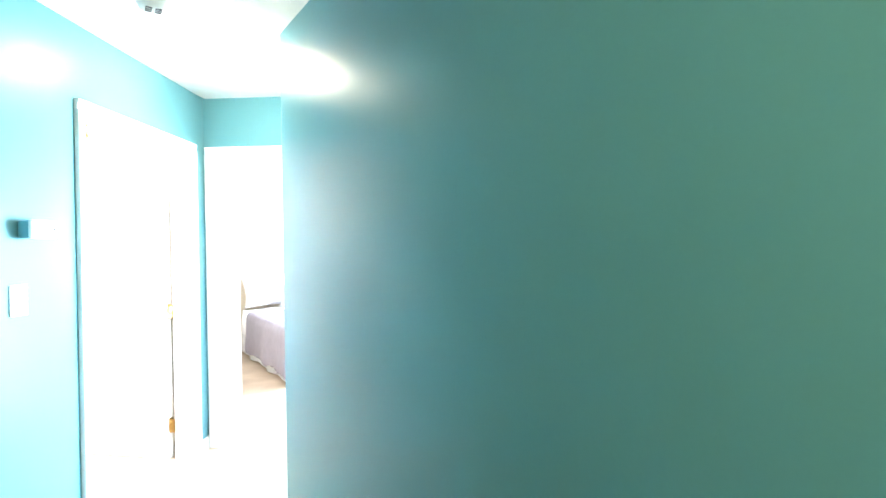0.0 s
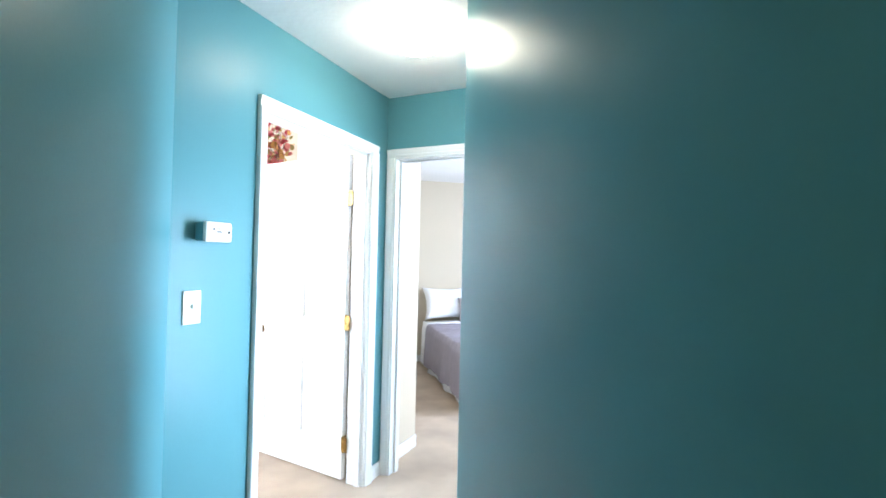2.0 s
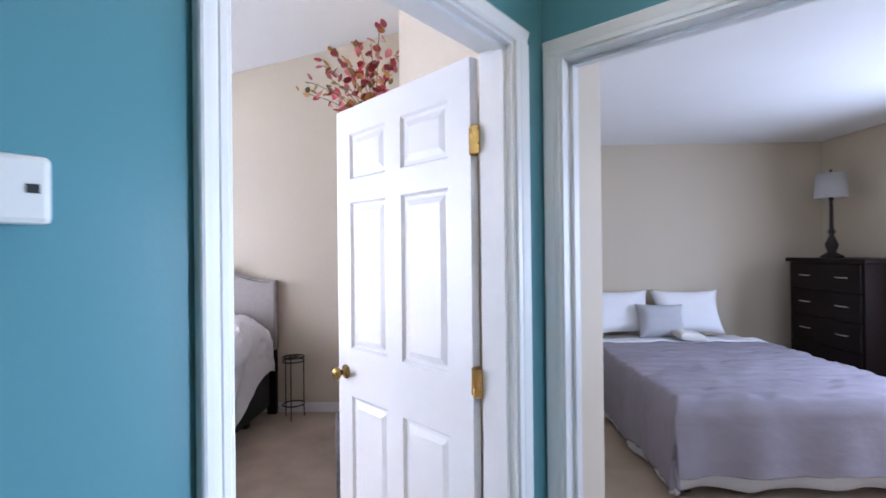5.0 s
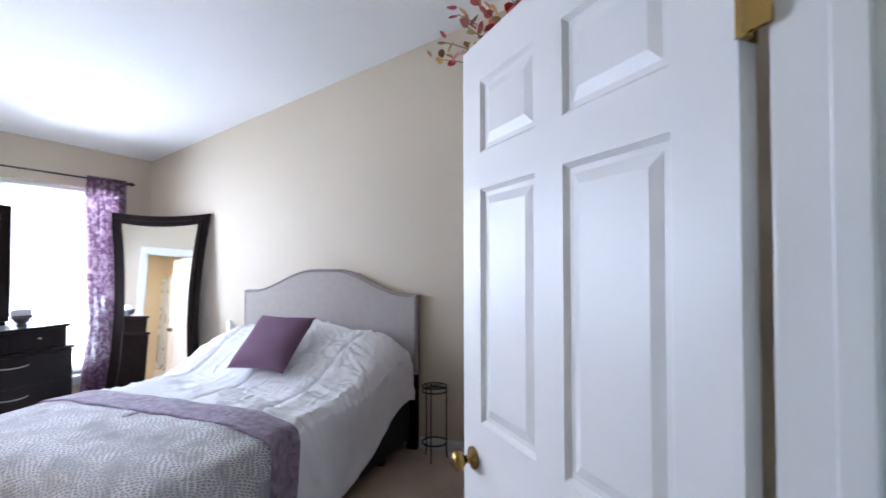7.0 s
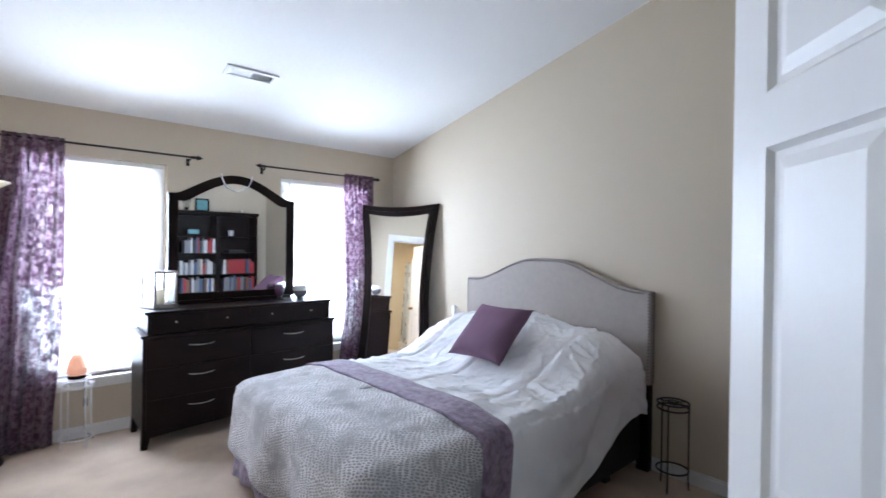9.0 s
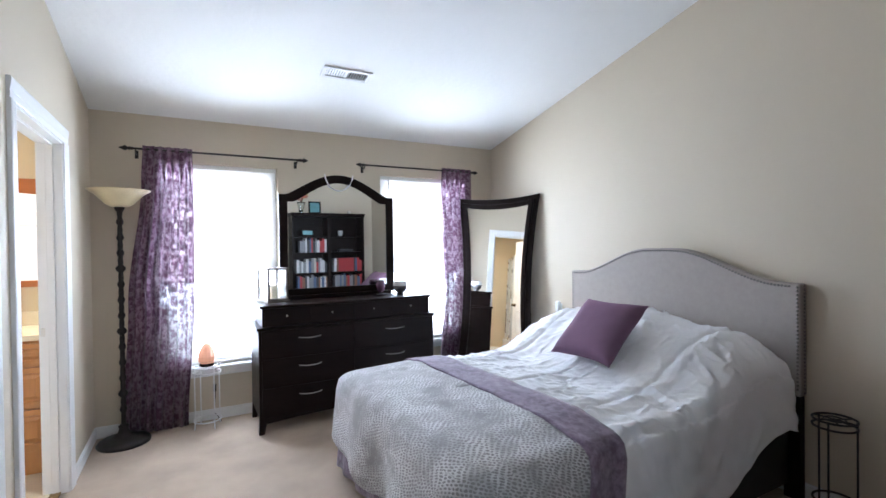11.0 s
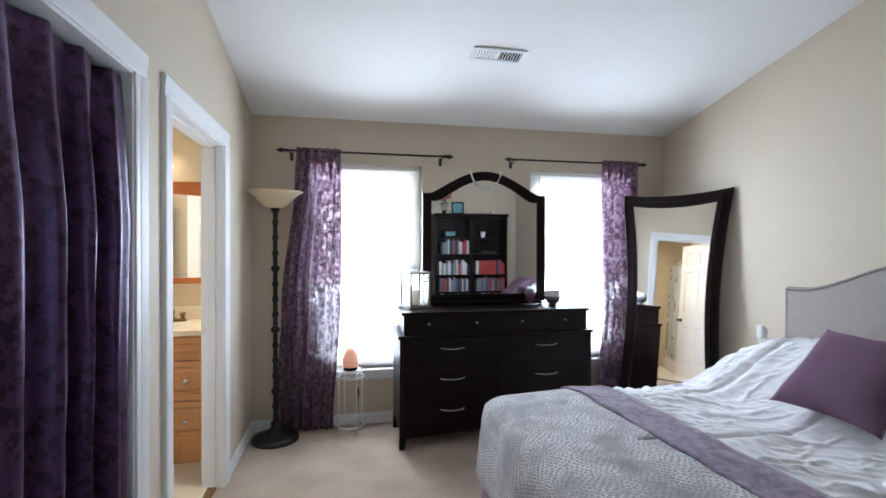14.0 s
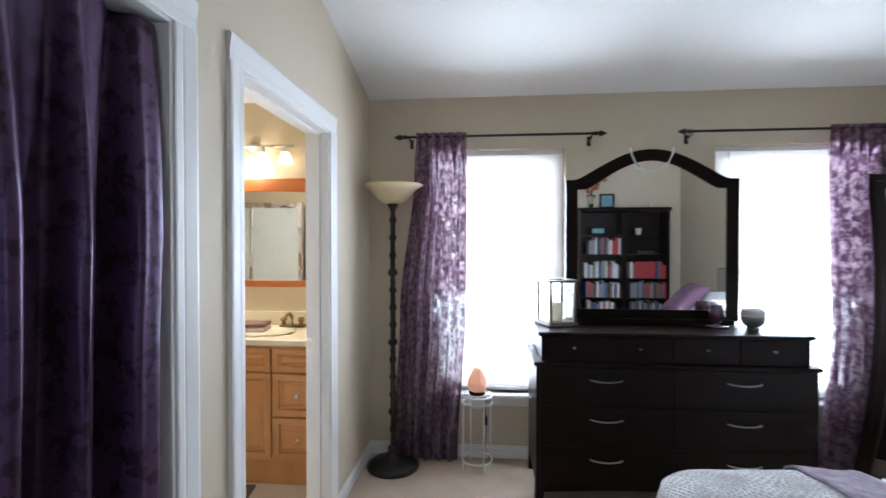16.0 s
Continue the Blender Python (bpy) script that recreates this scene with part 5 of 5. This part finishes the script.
# vase of red eucalyptus on the bookcase
vase = thing("flower_vase", pose(0.32, 4.80, 1.936), "clear glass vase of red and amber eucalyptus stems", "flower vase")
bm = bmesh.new()
lathe(bm, ((0.035, 0), (0.038, 0.004), (0.034, 0.03), (0.045, 0.09), (0.058, 0.15), (0.066, 0.18), (0.063, 0.18), (0.054, 0.15), (0.041, 0.09), (0.028, 0.035), (0.004, 0.012)), 24)
part("glass", bm, glass("vase_glass", (0.9, 0.93, 0.93), 0.02), vase, "clear cut glass vase").visible_shadow = False
LEAF = [mat("leaf_" + n, c, 0.5, var=0.3, scale=30) for n, c in (("crimson", (0.46, 0.045, 0.055)), ("rose", (0.54, 0.15, 0.14)), ("amber", (0.55, 0.27, 0.07)), ("olive", (0.30, 0.22, 0.07)))]
STEM = mat("brown_stem", (0.16, 0.09, 0.05), 0.7)
lr = random.Random(11)
sprays = ((-0.48, 0.10, 0.22), (-0.36, 0.24, 0.26), (-0.30, -0.10, 0.30), (-0.12, 0.05, 0.44), (-0.16, 0.22, 0.36), (0.05, -0.12, 0.47), (0.12, 0.16, 0.40), (0.02, -0.28, 0.34),
          (-0.05, 0.34, 0.27), (0.10, 0.30, 0.22), (-0.22, -0.26, 0.20), (-0.42, 0.0, 0.25), (0.14, -0.20, 0.30), (-0.30, 0.12, 0.42))
for sx, sy, sz in sprays:
    sx, sy, sz = sx * 0.98, sy * 0.95, sz * 1.30
    base, tip = Vector((0, 0, 0.16)), Vector((sx, sy * 0.9, 0.18 + sz))
    bend = Vector((sx * 0.35, sy * 0.35, 0.18 + sz * 0.75))
    pts = [(1 - k) ** 2 * base + 2 * k * (1 - k) * bend + k * k * tip for k in [j / 9 for j in range(10)]]
    bm = bmesh.new()
    tube(bm, [tuple(v * 0 + v) for v in ([Vector((0, 0, 0.03))] + pts)], 0.0022, 5)
    spray = part("spray", bm, STEM, vase)
    bm = bmesh.new()
    for j in range(2, 10):
        for s in (-1, 1, 0):
            if lr.random() < 0.22:
                continue
            r = lr.uniform(0.018, 0.034) * (1.1 - 0.03 * j)
            o = pts[j] + Vector((lr.uniform(-1, 1), lr.uniform(-1, 1), lr.uniform(-1, 1))) * 0.028
            mm = Matrix.Translation(o) @ Euler((lr.uniform(-1.2, 1.2), lr.uniform(-1.2, 1.2), lr.uniform(0, 6.3))).to_matrix().to_4x4()
            ring = [bm.verts.new(mm @ Vector((r * math.cos(2 * math.pi * q / 9) * (1.25 if q == 0 else 1), 0.85 * r * math.sin(2 * math.pi * q / 9), 0.15 * r * abs(math.sin(2 * math.pi * q / 9))))) for q in range(9)]
            fc = bm.faces.new(ring)
            fc.material_index = lr.choice((0, 0, 1, 1, 2, 2, 3))
    tagged(part("leaves", bm, LEAF, spray, "round red, rose and amber leaves"), kind="stuff")

# suitcase tucked behind the open door
CASE = patterned("grey_print_luggage_fabric", (0.025, 0.02, 0.02), (0.13, 0.11, 0.11), 40, 0.45, 0.6, 0.7, 0.3)
sc = thing("suitcase", pose(0.350, 4.325, 0, 0, 0, -45), "grey patterned fabric suitcase standing on black wheels", "suitcase")
bm = bmesh.new()
box(bm, -0.18, 0.18, -0.10, 0.10, 0.05, 0.60)
part("shell", bm, CASE, sc, bevel=0.035)
for z in (-0.07, 0.07):
    bm = bmesh.new()
    tube(bm, [(-0.183, z, 0.08), (-0.184, z, 0.32), (-0.183, z, 0.57)], 0.007, 6)
    part("piping", bm, BLACK, sc)
for sx in (-1, 1):
    for sy in (-1, 1):
        bm = bmesh.new()
        lathe(bm, ((0.024, -0.011), (0.027, -0.007), (0.027, 0.007), (0.024, 0.011)), 16, Matrix.Translation((sx * 0.15, sy * 0.07, 0.027)) @ pose(0, 0, 0, 90))
        part("wheel", bm, BLACK, sc)
bm = bmesh.new()
tube(bm, ((-0.07, 0, 0.60), (-0.06, 0, 0.635), (0.06, 0, 0.635), (0.07, 0, 0.60)), 0.010, 8)
part("handle", bm, BLACK, sc)

# ---------------- bathroom ----------------
OAK = mat("honey_oak_cabinet", (0.50, 0.235, 0.085), 0.38, var=0.2, scale=3, bump=0.08, bscale=22, stretch=(3, 3, 0.5))
ORANGE = mat("orange_stained_wood", (0.42, 0.13, 0.03), 0.35, var=0.2, scale=4, stretch=(1, 0.4, 3))
CULTURED = mat("cream_cultured_marble", (0.74, 0.66, 0.50), 0.22, var=0.06, scale=4)
van = thing("bathroom_vanity", pose(-3.245, 0, 0), "honey oak bathroom vanity with raised-panel doors and drawers", "vanity cabinet")
bm = bmesh.new()
box(bm, -0.49, 0.0, 0.75, 2.415, 0.155, 0.838)
part("body", bm, OAK, van, bevel=0.003)
bm = bmesh.new()
box(bm, -0.49, -0.004, 0.76, 2.41, 0.013, 0.155)
part("plinth", bm, OAK, van, bevel=0.002)


def raised(bm, y0, y1, z0, z1, x=0.0, t=0.018):
    """Raised-panel front facing +x."""
    steps = ((0.0, t), (0.034, t), (0.041, t - 0.012), (0.049, t - 0.012), (0.068, t - 0.002))
    k = min(1.0, (min(y1 - y0, z1 - z0) * 0.42) / 0.068)
    loops = [[bm.verts.new((x + d, y, z)) for y, z in ((y0 + i * k, z0 + i * k), (y1 - i * k, z0 + i * k), (y1 - i * k, z1 - i * k), (y0 + i * k, z1 - i * k))] for i, d in steps]
    loops.insert(0, [bm.verts.new((x, y, z)) for y, z in ((y0, z0), (y1, z0), (y1, z1), (y0, z1))])
    for a, b in zip(loops, loops[1:]):
        for q in range(4):
            bm.faces.new((a[q], a[(q + 1) % 4], b[(q + 1) % 4], b[q]))
    bm.faces.new(loops[-1])


def front(name, y0, y1, z0, z1, knob):
    bm = bmesh.new()
    raised(bm, y0, y1, z0, z1, 0.001)
    fr = part(name, bm, OAK, van)
    if knob:
        bm = bmesh.new()
        lathe(bm, ((0.005, 0), (0.005, 0.010), (0.013, 0.016), (0.015, 0.022), (0.010, 0.028), (0.003, 0.030)), 14, Matrix.Translation((0.018, *knob)) @ pose(0, 0, 0, 0, 90))
        part("knob", bm, SATIN_STEEL, fr, "round nickel knob")


for z0, z1, kn in ((0.69, 0.822, None), (0.43, 0.675, 1), (0.172, 0.415, 1)):
    front("drawer_front", 2.085, 2.395, z0, z1, (2.24, (z0 + z1) / 2) if kn else None)
for y0, y1 in ((1.70, 2.07), (1.30, 1.685)):
    front("drawer_front", y0, y1, 0.69, 0.822, None)
    front("cabinet_door", y0, y1, 0.172, 0.675, (y1 - 0.04 if y0 < 1.5 else y0 + 0.04, 0.6))
ct = thing("bathroom_countertop", pose(-3.245, 0, 0.839), "cream cultured marble vanity top with basin", "countertop")
bm = bmesh.new()
box(bm, -0.49, 0.022, 0.74, 2.418, 0.0, 0.036)
part("slab", bm, CULTURED, ct, bevel=0.006)
bm = bmesh.new()
box(bm, -0.491, -0.472, 0.74, 2.418, 0.036, 0.13)
part("backsplash", bm, CULTURED, ct, bevel=0.003)
bm = bmesh.new()
lathe(bm, ((0.17, 0.002), (0.178, 0.008), (0.168, 0.010), (0.15, 0.004), (0.05, 0.001)), 32, Matrix.Translation((-0.2, 1.92, 0.036)) @ Matrix.Diagonal((0.85, 1.15, 1, 1)))
part("basin_rim", bm, CULTURED, ct)
fa = thing("basin_faucet", pose(-3.64, 2.03, 0.876), "antique brass two-handle basin faucet", "faucet")
ABRASS = mat("antique_brass", (0.28, 0.19, 0.09), 0.35, metal=0.9, var=0.2, scale=30)
bm = bmesh.new()
box(bm, -0.025, 0.025, -0.085, 0.085, 0, 0.018)
part("base", bm, ABRASS, fa, bevel=0.006)
bm = bmesh.new()
tube(bm, ((0, 0, 0.015), (0.01, 0, 0.07), (0.05, 0, 0.10), (0.10, 0, 0.095), (0.12, 0, 0.07)), 0.012, 10)
part("spout", bm, ABRASS, fa)
for s in (-1, 1):
    bm = bmesh.new()
    lathe(bm, ((0.016, 0.018), (0.012, 0.035), (0.022, 0.05), (0.02, 0.065), (0.006, 0.07)), 14, Matrix.Translation((0, s * 0.06, 0)))
    box(bm, -0.004, 0.045, s * 0.06 - 0.006, s * 0.06 + 0.006, 0.052, 0.062)
    part("handle", bm, ABRASS, fa)
tw = thing("folded_towels", pose(-3.50, 1.83, 0.876, 0, 0, 6), "two folded washcloths stacked on the vanity top", "towel")
for k, c in enumerate(((0.55, 0.52, 0.50), (0.20, 0.12, 0.10))):
    bm = bmesh.new()
    box(bm, -0.07, 0.07, -0.10, 0.09, 0.001 + k * 0.028, 0.027 + k * 0.028)
    part("washcloth", bm, mat("terry_cloth_%s" % ("grey", "brown")[k], c, 0.95, var=0.1, bump=0.6, bscale=200), tw, bevel=0.010)
bmr = thing("bathroom_mirror", pose(WIN_X + 0.008, 1.76, 0), "wall mirror in an orange wood frame above the vanity", "mirror")
bm = bmesh.new()
o = [(-0.64, 1.14), (0.64, 1.14)] + [(0.64 - 1.28 * k / 16, 1.89) for k in range(17)]
i = [(-0.605, 1.18), (0.605, 1.185)] + [(0.605 - 1.21 * k / 16, 1.775 + 0.03 * math.sin(math.pi * k / 16)) for k in range(17)]
ring_prism(bm, o, i, -0.022, 0.0)
bmesh.ops.transform(bm, matrix=pose(0, 0, 0, 0, 0, 90), verts=bm.verts)
part("frame", bm, ORANGE, bmr, "orange stained wood frame", bevel=0.003)
bm = bmesh.new()
box(bm, 0.001, 0.008, -0.61, 0.61, 1.175, 1.84)
part("glass", bm, MIRROR, bmr)
lb = thing("vanity_light", pose(WIN_X + 0.006, 1.62, 2.10), "nickel track vanity light with glowing glass cups", "vanity light")
bm = bmesh.new()
tube(bm, ((0.09, -0.30, 0), (0.09, 0.42, 0)), 0.010, 8)
part("bar", bm, SATIN_STEEL, lb)
bm = bmesh.new()
lathe(bm, ((0.05, 0), (0.05, 0.012), (0.03, 0.03), (0.012, 0.09)), 20, pose(0, 0.1, 0, 0, 90))
part("canopy", bm, SATIN_STEEL, lb)
BULB = glow("warm_lit_glass", (1.0, 0.84, 0.60), 5.0)
for y in (-0.22, 0.02, 0.20, 0.36):
    bm = bmesh.new()
    lathe(bm, ((0.012, 0), (0.016, -0.03), (0.022, -0.045)), 14, Matrix.Translation((0.09, y, 0)))
    part("socket", bm, SATIN_STEEL, lb)
    bm = bmesh.new()
    lathe(bm, ((0.024, -0.045), (0.036, -0.075), (0.045, -0.115), (0.042, -0.12), (0.01, -0.1)), 18, Matrix.Translation((0.09, y, 0)))
    part("glass_cup", bm, BULB, lb, "glowing frosted glass cup")
sh = thing("shower_door", pose(-2.33, 0, 0), "aluminium framed frosted glass shower door", "shower door")
ALU = mat("bright_aluminium", (0.72, 0.73, 0.75), 0.28, metal=1.0, var=0.04)
bm = bmesh.new()
for y0, y1, z0, z1 in ((0.42, 0.46, 0.2, 1.85), (1.46, 1.50, 0.2, 1.85), (0.46, 1.46, 1.80, 1.85), (0.46, 1.46, 0.2, 0.24), (0.95, 0.98, 0.24, 1.80)):
    box(bm, -0.02, 0.02, y0, y1, z0, z1)
part("frame", bm, ALU, sh, bevel=0.003)
bm = bmesh.new()
box(bm, -0.004, 0.004, 0.46, 1.46, 0.24, 1.80)
part("pane", bm, mat("frosted_shower_glass", (0.45, 0.50, 0.52), 0.3, var=0.05), sh, "frosted grey shower glass")
bm = bmesh.new()
box(bm, -0.05, 0.29, 0.405, 1.52, 0.012, 0.2)
part("curb", bm, CERAMIC, sh, bevel=0.01)
sc2 = thing("bathroom_scale", pose(-3.13, 1.86, 0.0125, 0, 0, 8), "thin grey glass bathroom scale on the tile", "scale")
bm = bmesh.new()
box(bm, -0.06, 0.10, -0.14, 0.14, 0.0, 0.018)
part("platform", bm, SMOKE, sc2, bevel=0.006)

# ---------------- bedroom two ----------------
COVER = mat("grey_lilac_coverlet", (0.28, 0.255, 0.295), 0.85, var=0.12, scale=9, bump=1.0, bscale=17, spec=0.2, stretch=(0.7, 2.0, 1))
X2, Y2, W2, L2, T2 = 2.76, 6.66, 0.74, 2.02, 0.56
b2 = thing("guest_bed", pose(X2, Y2, 0), "guest bed with white mattress skirt on low frame", "bed")
bm = bmesh.new()
box(bm, -W2 + 0.03, W2 - 0.03, -L2 + 0.02, 0, 0.28, T2 - 0.03)
part("mattress", bm, COTTON, b2, bevel=0.04)
bm = bmesh.new()
box(bm, -W2 + 0.05, W2 - 0.05, -L2 + 0.05, 0, 0.10, 0.28)
part("box_spring", bm, COTTON, b2, bevel=0.02)
for sx in (-1, 1):
    for y in (-L2 + 0.12, -0.14):
        bm = bmesh.new()
        lathe(bm, ((0.03, 0), (0.034, 0.01), (0.03, 0.10)), 14, Matrix.Translation((sx * (W2 - 0.09), y, 0)))
        part("leg", bm, BLACK, b2)


def sheet2(hem, lift, y_a, y_b, bulge, tuft=0.0):
    def f(u, v):
        span = 2 * W2 + 2 * (T2 - hem) + 0.06
        s = (u - 0.5) * span
        sx = 1 if s > 0 else -1
        y = y_a + (y_b - y_a) * v
        ey = max(0.0, -y - L2 + 0.03)
        ex = max(0.0, abs(s) - W2 + 0.03)
        z = T2 + lift + 0.014 * fold(s, y, 4) + 0.010 * fold(s, y * 2, 9, 2)
        if tuft:
            row = math.floor(y / 0.13)
            dx, dy = ((s + 0.09 * (row % 2)) % 0.18) - 0.09, (y % 0.13) - 0.065
            z += 0.5 * tuft * math.cos(dy / 0.065 * math.pi) - tuft * math.exp(-(dx / 0.055) ** 2 - (dy / 0.014) ** 2)
        ripple = 0.014 * math.sin(y * 9 + 1) + 0.010 * math.sin(y * 17)
        d = max(ex, ey)
        a = min(1.0, d / 0.10)
        x = s if ex <= 0 else sx * (W2 - 0.03 + (0.05 + bulge) * math.sin(min(1, ex / 0.1) * math.pi / 2) + 0.05 * ex + ripple * ex * 2)
        yy = y if ey <= 0 else -L2 + 0.03 - (0.06 + 2 * bulge) * math.sin(min(1, ey / 0.1) * math.pi / 2) - 0.04 * ey - 0.012 * math.sin(s * 14) * ey * 3
        return x, yy, max(0.015, z - 0.035 * (1 - math.cos(a * math.pi / 2)) - max(0.0, d - 0.04) * 0.98)
    return f


sk = thing("guest_bed_skirt", pose(X2, Y2, 0), "white bed skirt showing below the coverlet", "bed skirt")
drop_cloth("skirt", sheet2(0.03, 0.0, -0.05, -L2 - 0.50, -0.045), 60, 50, COTTON, sk, 0.006)
cv = thing("guest_coverlet", pose(X2, Y2, 0), "grey lilac quilted coverlet over white sheets", "coverlet")
drop_cloth("coverlet", sheet2(0.13, 0.022, -0.46, -L2 - 0.40, 0.018, 0.013), 190, 210, COVER, cv, 0.012)
drop_cloth("turned_sheet", sheet2(0.30, 0.030, -0.33, -0.50, 0.026), 60, 8, COTTON, cv, 0.010, "white turned-down sheet")
for x, y, z, rx, rz, s, c, lab in ((2.34, 6.53, 0.80, -22, 4, 0.64, COTTON, "white pillow propped at the guest bed's head"), (2.99, 6.53, 0.80, -22, -3, 0.64, COTTON, "white pillow propped at the guest bed's head"),
                              (2.66, 6.33, 0.74, -30, -8, 0.42, mat("pale_grey_cushion_cloth", (0.48, 0.49, 0.52), 0.85, bump=0.3), "pale grey cushion leaning on white pillows")):
    cushion("pillow", pose(x, y, z, rx, 0, rz), s, 0.44 if s > 0.5 else 0.34, 0.17, c, lab)
pl = cushion("folded_blanket", pose(2.84, 6.18, 0.635, -78, 8, 15), 0.30, 0.16, 0.08, mat("cream_knit", (0.66, 0.64, 0.60), 0.9, bump=0.7, bscale=90), "small cream knitted blanket crumpled on the bed")
ch = thing("chest_of_drawers", pose(4.155, 6.07, 0, 0, 0, -90), "tall dark wood chest of drawers with nickel pulls", "chest of drawers")
bm = bmesh.new()
box(bm, -0.40, 0.40, -0.23, 0.255, 0.08, 1.27)
part("body", bm, ESPRESSO, ch, bevel=0.004)
bm = bmesh.new()
box(bm, -0.43, 0.43, -0.255, 0.26, 1.27, 1.305)
part("top", bm, ESPRESSO, ch, bevel=0.006)
for k in range(5):
    bm = bmesh.new()
    box(bm, -0.38, 0.38, -0.247, -0.23, 0.11 + k * 0.232, 0.332 + k * 0.232)
    dr = part("drawer_front", bm, ESPRESSO, ch, bevel=0.003)
    for hx in (-0.2, 0.2):
        bm = bmesh.new()
        tube(bm, [(hx - 0.06 + 0.12 * j / 8, -0.247 - 0.02 * math.sin(math.pi * j / 8) ** 0.5, 0.225 + k * 0.232) for j in range(9)], 0.005, 6)
        part("pull", bm, SATIN_STEEL, dr)
for sx in (-1, 1):
    for y in (-0.2, 0.22):
        bm = bmesh.new()
        box(bm, sx * 0.37 - 0.03, sx * 0.37 + 0.03, y - 0.03, y + 0.03, 0, 0.082)
        part("foot", bm, ESPRESSO, ch, bevel=0.004)
tl_ = thing("table_lamp", pose(4.15, 6.27, 1.306), "dark turned table lamp with small grey shade", "table lamp")
bm = bmesh.new()
lathe(bm, ((0.085, 0), (0.088, 0.012), (0.06, 0.03), (0.03, 0.05), (0.045, 0.09), (0.05, 0.12), (0.028, 0.17), (0.016, 0.2), (0.03, 0.23), (0.016, 0.26), (0.014, 0.50), (0.02, 0.53), (0.008, 0.56)), 20)
part("base", bm, DARK, tl_)
bm = bmesh.new()
lathe(bm, ((0.125, 0.53), (0.105, 0.75), (0.100, 0.75), (0.120, 0.53)), 28, cap=False)
part("shade", bm, mat("grey_shade_fabric", (0.45, 0.44, 0.44), 0.8), tl_, "plain grey fabric shade")
bm = bmesh.new()
lathe(bm, ((0.006, 0.55), (0.005, 0.76), (0.012, 0.77), (0.004, 0.79)), 10)
part("finial", bm, DARK, tl_)

# ---------------- hall fixtures ----------------
LAMPGLASS = glow("lit_opal_glass", (1.0, 0.92, 0.74), 6.0)
hl = thing("ceiling_lamp", pose(1.085, 2.61, HALL_Z), "lit round opal glass flush ceiling lamp", "ceiling lamp")
bm = bmesh.new()
lathe(bm, ((0.130, 0.0), (0.134, -0.008), (0.130, -0.02)), 32)
part("rim", bm, WHITE, hl)
bm = bmesh.new()
lathe(bm, ((0.15, -0.02), (0.148, -0.035), (0.125, -0.065), (0.085, -0.085), (0.04, -0.095), (0.01, -0.097)), 32)
part("shade", bm, LAMPGLASS, hl, "glowing opal glass dome").visible_shadow = False
sd = thing("smoke_detector", pose(0.69, 2.25, HALL_Z), "white round smoke detector with dark slots", "smoke detector")
bm = bmesh.new()
lathe(bm, ((0.068, 0), (0.069, -0.012), (0.06, -0.02), (0.055, -0.038), (0.02, -0.042)), 28)
part("body", bm, PLASTIC, sd)
for k in range(3):
    for s in (-1, 1):
        bm = bmesh.new()
        box(bm, s * 0.006, s * 0.030, -0.022 + k * 0.018, -0.013 + k * 0.018, -0.0435, -0.040)
        part("slot", bm, BLACK, sd)
dt = thing("gas_detector", MA @ pose(0.036, 0, 1.482), "white alarm cover on a teal-painted wall box", "gas alarm")
bm = bmesh.new()
box(bm, -0.058, 0.057, -0.046, 0.0, -0.036, 0.036)
part("wall_box", bm, TEAL, dt, "teal painted mounting box", bevel=0.008)
bm = bmesh.new()
box(bm, -0.061, 0.061, -0.064, -0.046, -0.038, 0.038)
part("cover", bm, PLASTIC, dt, bevel=0.007)
for x0, x1, z0, z1, m_, nm in ((0.038, 0.050, -0.004, 0.006, BLACK, "button"), (-0.030, -0.020, 0.006, 0.014, SMOKE, "lens"), (-0.012, 0.010, -0.002, 0.004, SMOKE, "label_bar"), (-0.012, 0.004, 0.010, 0.014, SMOKE, "label_bar")):
    bm = bmesh.new()
    box(bm, x0, x1, -0.0652, -0.0630, z0, z1)
    part(nm, bm, m_, dt)
ls = thing("light_switch", MA @ pose(-0.024, 0, 1.20), "white toggle light switch plate", "light switch")
bm = bmesh.new()
box(bm, -0.038, 0.038, -0.006, 0, -0.062, 0.062)
part("plate", bm, PLASTIC, ls, bevel=0.003)
bm = bmesh.new()
box(bm, -0.005, 0.005, -0.018, -0.005, -0.004, 0.012)
part("toggle", bm, PLASTIC, ls, bevel=0.002)
for z in (-0.03, 0.03):
    bm = bmesh.new()
    lathe(bm, ((0.003, 0), (0.0025, 0.002)), 8, Matrix.Translation((0, -0.006, z)) @ pose(0, 0, 0, 90))
    part("screw", bm, SATIN_STEEL, ls)
